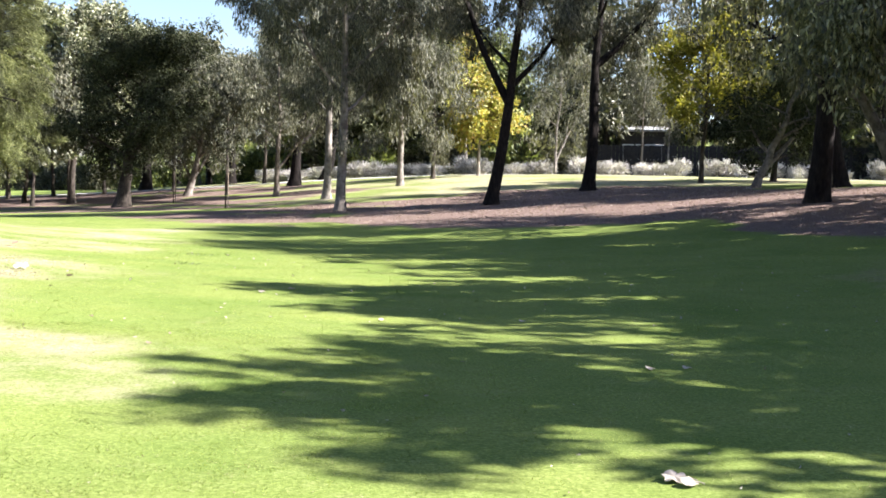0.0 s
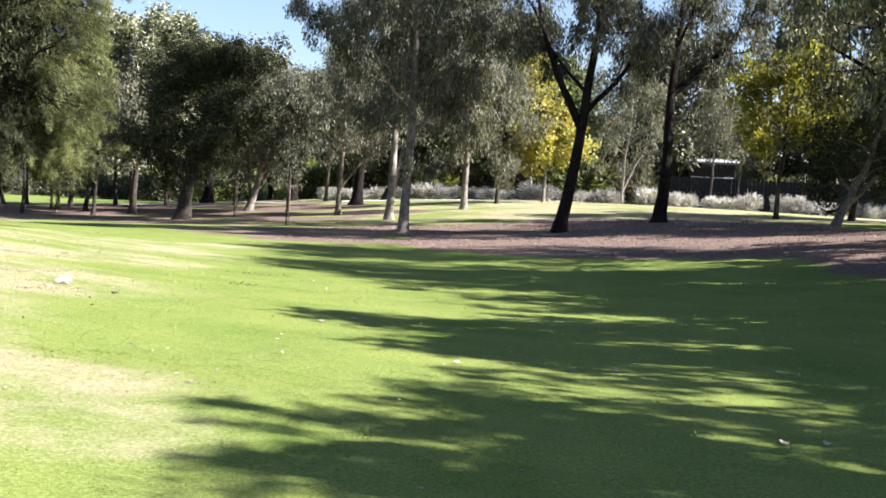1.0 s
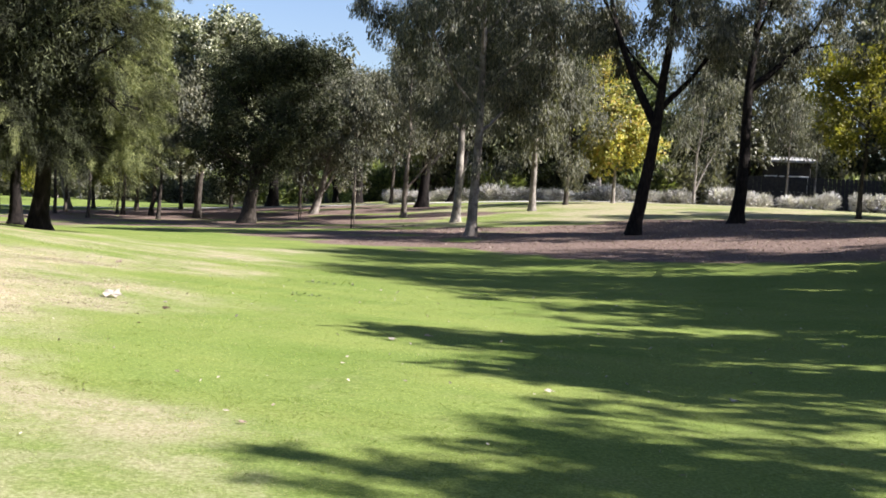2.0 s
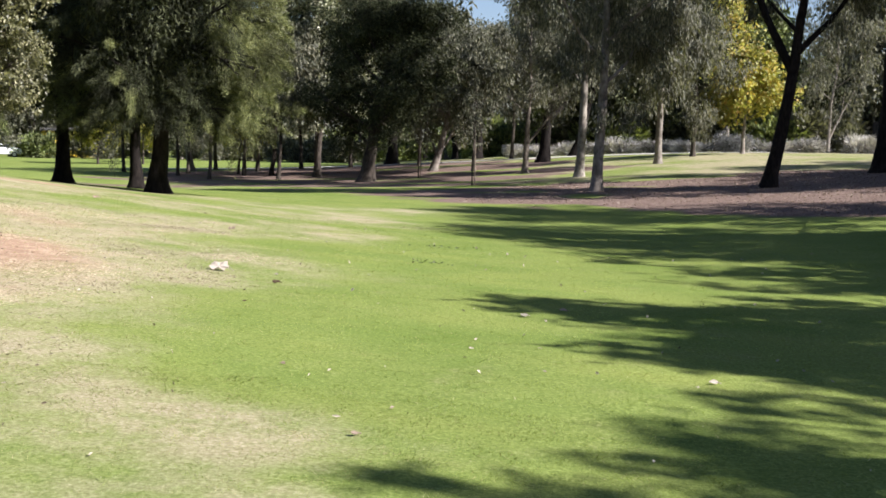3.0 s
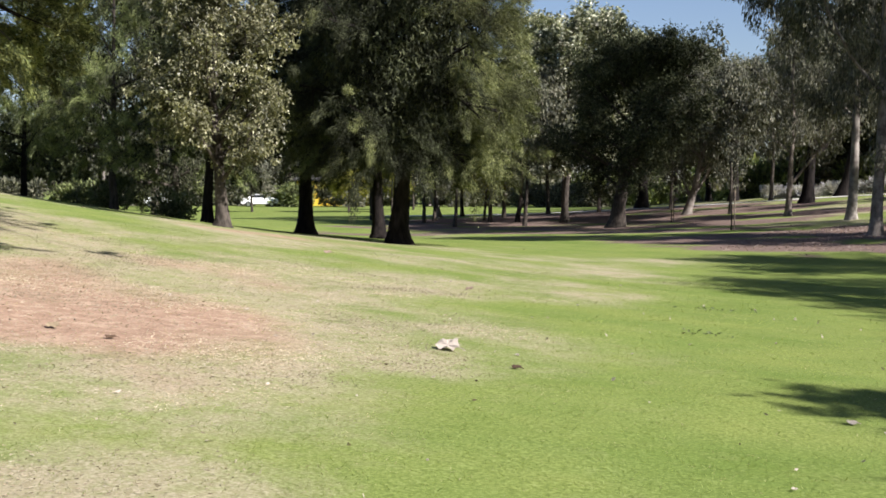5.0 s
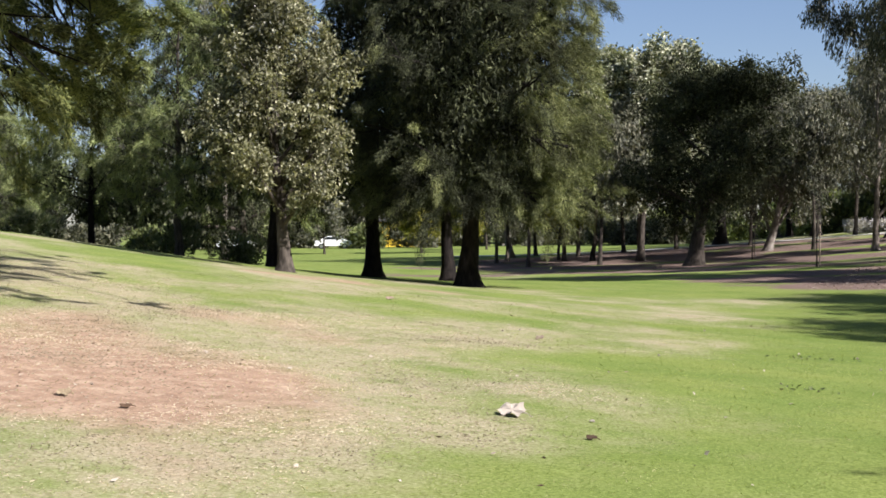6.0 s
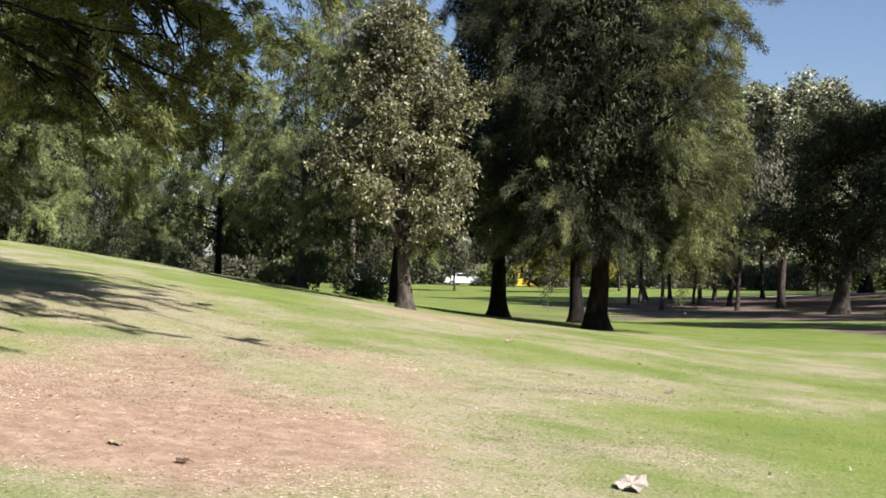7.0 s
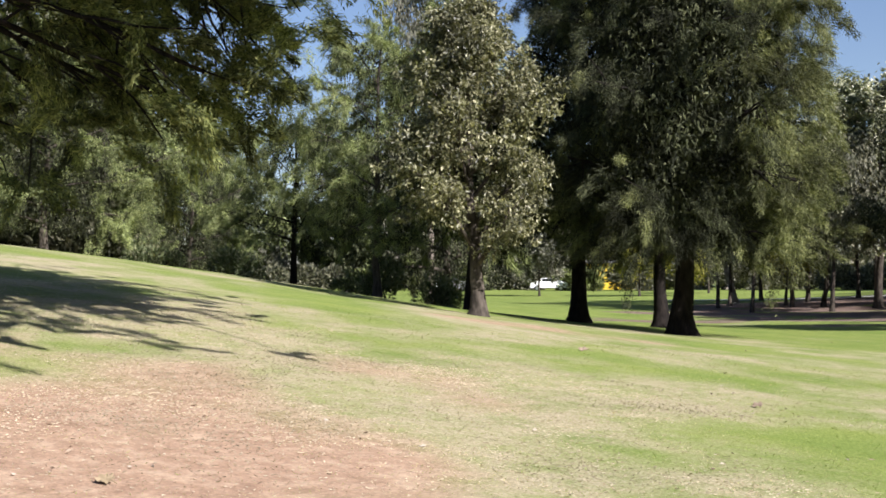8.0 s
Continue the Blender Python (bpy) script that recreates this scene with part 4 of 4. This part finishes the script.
def build_car(x, y, turn, label):
    ob = thing("car", label, "car", x, y, None, turn, "parked cars")
    side = [(-2.15, 0.35), (-2.2, 0.75), (-1.95, 0.98), (-1.45, 1.02), (-0.75, 1.45), (0.85, 1.47), (1.5, 1.05), (2.05, 0.95), (2.2, 0.7), (2.15, 0.35)]
    verts, n = [], len(side)
    for yy, tuck in ((-0.85, 0.0), (0.85, 0.0)):
        for px, pz in side:
            inward = 0.16 * max(0, pz - 0.95) / 0.5
            verts.append((px, yy * (1 - inward), pz))
    faces = [[k, (k + 1) % n, n + (k + 1) % n, n + k] for k in range(n)] + [list(range(n))[::-1], list(range(n, 2 * n))]
    part("body", fast_mesh("body", verts, faces, CAR_WHITE), ob)
    glass = bevelled("window", (1.7, 1.66, 0.34), GLASS_DARK, 0.03)
    g = part("window", glass, ob, "tinted side windows")
    g.location = (0.05, 0, 1.22)
    for wx in (-1.35, 1.35):
        for wy in (-0.8, 0.8):
            v, f = tube([(0, -0.1, 0), (0, 0.1, 0)], [0.31, 0.31], 16)
            f.append(list(range(16))[::-1])
            wheel = part("wheel", fast_mesh("wheel", v, f, TYRE), ob)
            wheel.location = (wx, wy, 0.31)
            v, f = tube([(0, -0.115, 0), (0, 0.115, 0)], [0.19, 0.19], 12)
            f.append(list(range(12))[::-1])
            part("rim", fast_mesh("rim", v, f, RIM), wheel)


build_car(-76.7, 128.8, 30, "white parked car under the far trees")
build_car(-85.6, 122.2, 30, "white parked car under the far trees")


def build_bench(x, y, turn):
    ob = thing("bench", "pale painted timber park bench on grass", "bench", x, y, None, turn)
    slat, leg = bevelled("slat", (1.7, 0.1, 0.04), BENCH, 0.008), bevelled("leg", (0.07, 0.4, 0.42), BENCH, 0.01)
    for k in range(4):
        s = part("slat", slat, ob)
        s.location = (0, -0.18 + 0.12 * k, 0.45)
    for k in range(3):
        s = part("slat", slat, ob)
        s.matrix_basis = pose(0, 0.26 + 0.03 * k, 0.6 + 0.13 * k, 76)
    for lx in (-0.7, 0.7):
        s = part("leg", leg, ob)
        s.location = (lx, 0, 0.2)
        s = part("leg", leg, ob)
        s.matrix_basis = pose(lx, 0.27, 0.62, -14) @ Matrix.Diagonal((1, 0.2, 1.1, 1))


build_bench(-14.8, 101.0, 10)


def build_stake(x, y):
    ob = thing("stake", "weathered timber stake beside a young tree", "stake", x, y, float(rise(x, y)) - 0.1)
    s = part("post", bevelled("post", (0.045, 0.045, 1.7), STAKE, 0.006), ob)
    s.location = (0, 0, 0.85)
    v, f = tube([(0.04 * math.cos(a), 0.04 * math.sin(a), 1.4) for a in np.linspace(0, 6.28, 9)], [0.012] * 9, 5)
    part("tie", fast_mesh("tie", v, f, TYRE), ob, "black rubber tie")


build_stake(-9.75, 55.05)
build_stake(-15.08, 68.45)


# ---- fallen leaves that can be told apart ----
def fallen_leaf(x, y, size, mat, seed, label, lobes=5):
    """A dry leaf with a ragged lobed rim, its far edge tilted up to face the camera's view, and buckled along the
    veins.
    """
    rng = np.random.default_rng(seed)
    n, rings = 30, 4
    a = np.linspace(0, 2 * math.pi, n, endpoint=False)
    rim = size / 2 * (0.84 + 0.16 * np.abs(np.cos(a * lobes / 2)) ** 1.4 + 0.06 * rng.normal(size=n))
    tilt, curl, veer, buckle = rng.uniform(0.25, 0.4), rng.uniform(0.1, 0.35), rng.uniform(0, 3.14), rng.uniform(0, 6.28)
    levels = []
    for k in range(1, rings + 1):
        r = rim * k / rings
        px, py = r * np.cos(a), r * np.sin(a) * 0.8
        across = px * math.sin(veer) + py * math.cos(veer)
        pz = 0.012 + tilt * (py + 0.4 * size) + curl * across**2 / size * 1.1 + 0.05 * size * (k / rings) * np.sin(a * lobes + buckle) + 0.02 * size * rng.normal(size=n) * k / rings
        levels.append(np.stack([px, py, np.maximum(pz, 0.008)], 1))
    top = np.concatenate(levels + [np.array([[0, 0, 0.012 + tilt * 0.4 * size]])])
    low = top - np.array([0, 0, 0.003])
    m = len(top)
    verts = np.concatenate([top, low])
    faces = []
    for k in range(n):
        j = (k + 1) % n
        faces += [[k, j, m - 1], [m + j, m + k, 2 * m - 1]]
        for ring in range(rings - 1):
            o, i = (ring + 1) * n, ring * n
            faces += [[i + k, o + k, o + j, i + j], [m + i + j, m + o + j, m + o + k, m + i + k]]
        e = (rings - 1) * n
        faces.append([e + j, e + k, m + e + k, m + e + j])
    ob = thing("fallen_leaf", label, "leaf", x, y, None, rng.uniform(-40, 70), "fallen leaves")
    part("blade", fast_mesh("blade", verts, faces, mat), ob)
    v, f = tube([(size * 0.3, -0.1 * size, 0.012 + tilt * 0.3 * size), (size * 0.55, -0.25 * size, 0.012 + tilt * 0.2 * size), (size * 0.75, -0.36 * size, 0.01)], [0.004, 0.003, 0.003], 5)
    part("stalk", fast_mesh("stalk", v, f, mat), ob)


PALE, BROWN = "large bleached fallen leaf on the lawn", "small brown curled leaf on the turf"
for k, (lx, ly, size, mat, label) in enumerate([
    (-5.49, 15.80, 0.22, PALE_LEAF, PALE), (1.16, 5.95, 0.14, PALE_LEAF, PALE), (1.22, 5.86, 0.10, PALE_LEAF, PALE), (0.98, 5.3, 0.12, PALE_LEAF, PALE),
    (-4.72, 15.35, 0.075, DARK_LEAF, BROWN), (-2.38, 9.81, 0.042, LITTER, BROWN), (-8.14, 14.07, 0.11, TAN_LEAF, "tan curled fallen leaf on bare earth"), (-7.56, 14.04, 0.08, DARK_LEAF, BROWN),
    (-4.95, 16.0, 0.04, PALE_LEAF, PALE), (-7.6, 21.56, 0.13, LITTER, BROWN), (-0.61, 12.07, 0.06, PALE_LEAF, PALE), (1.6, 9.3, 0.08, PALE_LEAF, PALE),
    (1.9, 9.4, 0.07, PALE_LEAF, PALE), (-2.3, 12.6, 0.03, PALE_LEAF, PALE), (-3.3, 11.4, 0.035, LITTER, BROWN), (-1.9, 15.2, 0.07, LITTER, BROWN),
    (-11.6, 25.0, 0.14, LITTER, BROWN), (-8.6, 11.3, 0.1, DARK_LEAF, BROWN), (-4.83, 10.32, 0.06, TAN_LEAF, "tan curled fallen leaf on dry turf"), (-2.19, 14.65, 0.07, PALE_LEAF, PALE), (0.81, 12.34, 0.07, PALE_LEAF, PALE),
]):
    fallen_leaf(lx, ly, size, mat, 500 + k, label, 5 if size > 0.1 else 2)


# ---- flat weeds in the turf ----
def weed(x, y, wide, deep, seed):
    rng = np.random.default_rng(seed)
    ob = thing("weed", "small dark green weed in the lawn", "weed", x, y, None, 0, "weeds")
    n = 26
    at = np.stack([rng.normal(size=n) * wide * 0.3, rng.normal(size=n) * deep * 0.3, np.zeros(n)], 1)
    at[:, 2] = rise(at[:, 0] + x, at[:, 1] + y) - float(rise(x, y)) + 0.012
    along = rng.normal(size=(n, 3)) * np.array([1, 1, 0.15]) + np.array([0, 0, 0.25])
    part("leaf_rosette", leaf_mesh("leaf_rosette", at, along, 0.05, 0.018, LEAF_BUSH, rng), ob)


weed(-4.15, 19.25, 0.5, 0.35, 540)
weed(-4.5, 22.6, 0.7, 0.35, 541)


# ---- grass and litter ----
def scatter(n, cx, cy, far, seed):
    """Points round cx, cy, thinning out with distance."""
    rng = np.random.default_rng(seed)
    r, a = np.maximum(rng.uniform(0, far, n), 3 * np.sqrt(rng.uniform(0, 1, n))), rng.uniform(0, 2 * math.pi, n)
    x, y = cx + r * np.cos(a), cy + r * np.sin(a)
    keep = (y > 3.0) & (x < 9.5)
    return x[keep], y[keep], r[keep], rng


def build_grass():
    x, y, r, rng = scatter(760000, -3.0, 8.0, 22.0, 91)
    dry, earth, mulch = covers(x, y)
    keep = rng.uniform(0, 1, len(x)) > np.maximum(0.66 * earth, 0.9 * mulch)
    x, y, r, dry = x[keep], y[keep], r[keep], dry[keep]
    tan = rng.uniform(0, 1, len(x)) < 0.05 + 0.85 * dry
    for name, label, pick, mat in (("lawn_grass", "short green lawn grass blades", ~tan, BLADE), ("dry_grass", "dry straw-coloured grass blades", tan, BLADE_DRY)):
        n = int(pick.sum())
        bx, by, br = x[pick], y[pick], r[pick]
        base = np.stack([bx, by, rise(bx, by) - 0.004], 1)
        a = rng.uniform(0, 2 * math.pi, n)
        w = (0.0018 + 0.00036 * br)[:, None] * np.stack([np.cos(a), np.sin(a), np.zeros(n)], 1)
        tip = base + np.stack([rng.normal(size=n) * 0.026, rng.normal(size=n) * 0.026, rng.uniform(0.004, 0.011, n) * (0.7 + 1.3 * ripple(bx, by, 0.16, 2.2))], 1)
        verts = np.stack([base - w, base + w, tip], 1).reshape(-1, 3)
        ob = new(name, fast_mesh(name, verts, np.arange(n * 3).reshape(n, 3), mat))
        tagged(ob, label, "grass", kind="stuff")


def build_litter():
    x, y, r, rng = scatter(150, -4.0, 12.0, 30.0, 92)
    mx, my = rng.uniform(-8, 15, 26000), rng.uniform(18, 62, 26000)
    dry, earth, mulch = covers(mx, my)
    keep = mulch > rng.uniform(0.2, 1.0, len(mx))
    ex, ey = rng.uniform(-20, -5, 500), rng.uniform(9, 20, 500)
    keep2 = covers(ex, ey)[1] > rng.uniform(0.1, 1.0, len(ex))
    x, y = np.concatenate([x, mx[keep], ex[keep2]]), np.concatenate([y, my[keep], ey[keep2]])
    n = len(x)
    at = np.stack([x, y, rise(x, y) + 0.015], 1)
    along = rng.normal(size=(n, 3)) * np.array([1, 1, 0.12])
    far = np.hypot(x, y - 6)
    me = leaf_mesh("leaf_litter", at, along, 0.03 + 0.0008 * far, 0.011 + 0.00045 * far, LITTER, rng)
    tagged(new("leaf_litter", me), "scattered brown and bleached leaf litter and bark", "litter", kind="stuff")



def build_scraps():
    """Small bleached scraps of leaf strewn over the open lawn."""
    rng = np.random.default_rng(96)
    n = 260
    x, y = rng.uniform(-9, 5, n), 4.5 + 19 * rng.uniform(0, 1, n) ** 1.2
    at = np.stack([x, y, rise(x, y) + 0.012], 1)
    along = rng.normal(size=(n, 3)) * np.array([1, 1, 0.25]) + np.array([0, 0, 0.15])
    size = 0.014 + 0.02 * rng.uniform(0, 1, n) ** 2 + 0.0012 * y
    me = leaf_mesh("leaf_scraps", at, along, size, size * 0.5, PALE_LEAF, rng)
    tagged(new("leaf_scraps", me), "small bleached leaf scraps strewn over the lawn", "litter", kind="stuff")


def build_straw():
    """Dead stalks lying loose on the bare and dry ground of the slope."""
    rng = np.random.default_rng(93)
    x, y = rng.uniform(-21, -4.5, 240000), rng.uniform(10, 22, 240000)
    dry, earth, mulch = covers(x, y)
    share = step(0.25, 0.9, np.maximum(dry, 0.85 * earth)) * (0.25 + 0.75 * step(0.3, 0.75, ripple(x, y, 1.3, 4.4)))
    keep = share > rng.uniform(0.02, 1.0, len(x))
    x, y = x[keep], y[keep]
    n = len(x)
    at = np.stack([x, y, rise(x, y) + 0.008], 1)
    along = rng.normal(size=(n, 3)) * np.array([1, 1, 0.1])
    tagged(new("dead_straw", needle_mesh("dead_straw", at, along, 0.024, 0.006, STRAW, rng)), "pale dead grass stalks lying on dry ground", "straw", kind="stuff")


build_grass()
build_litter()
build_scraps()
build_straw()
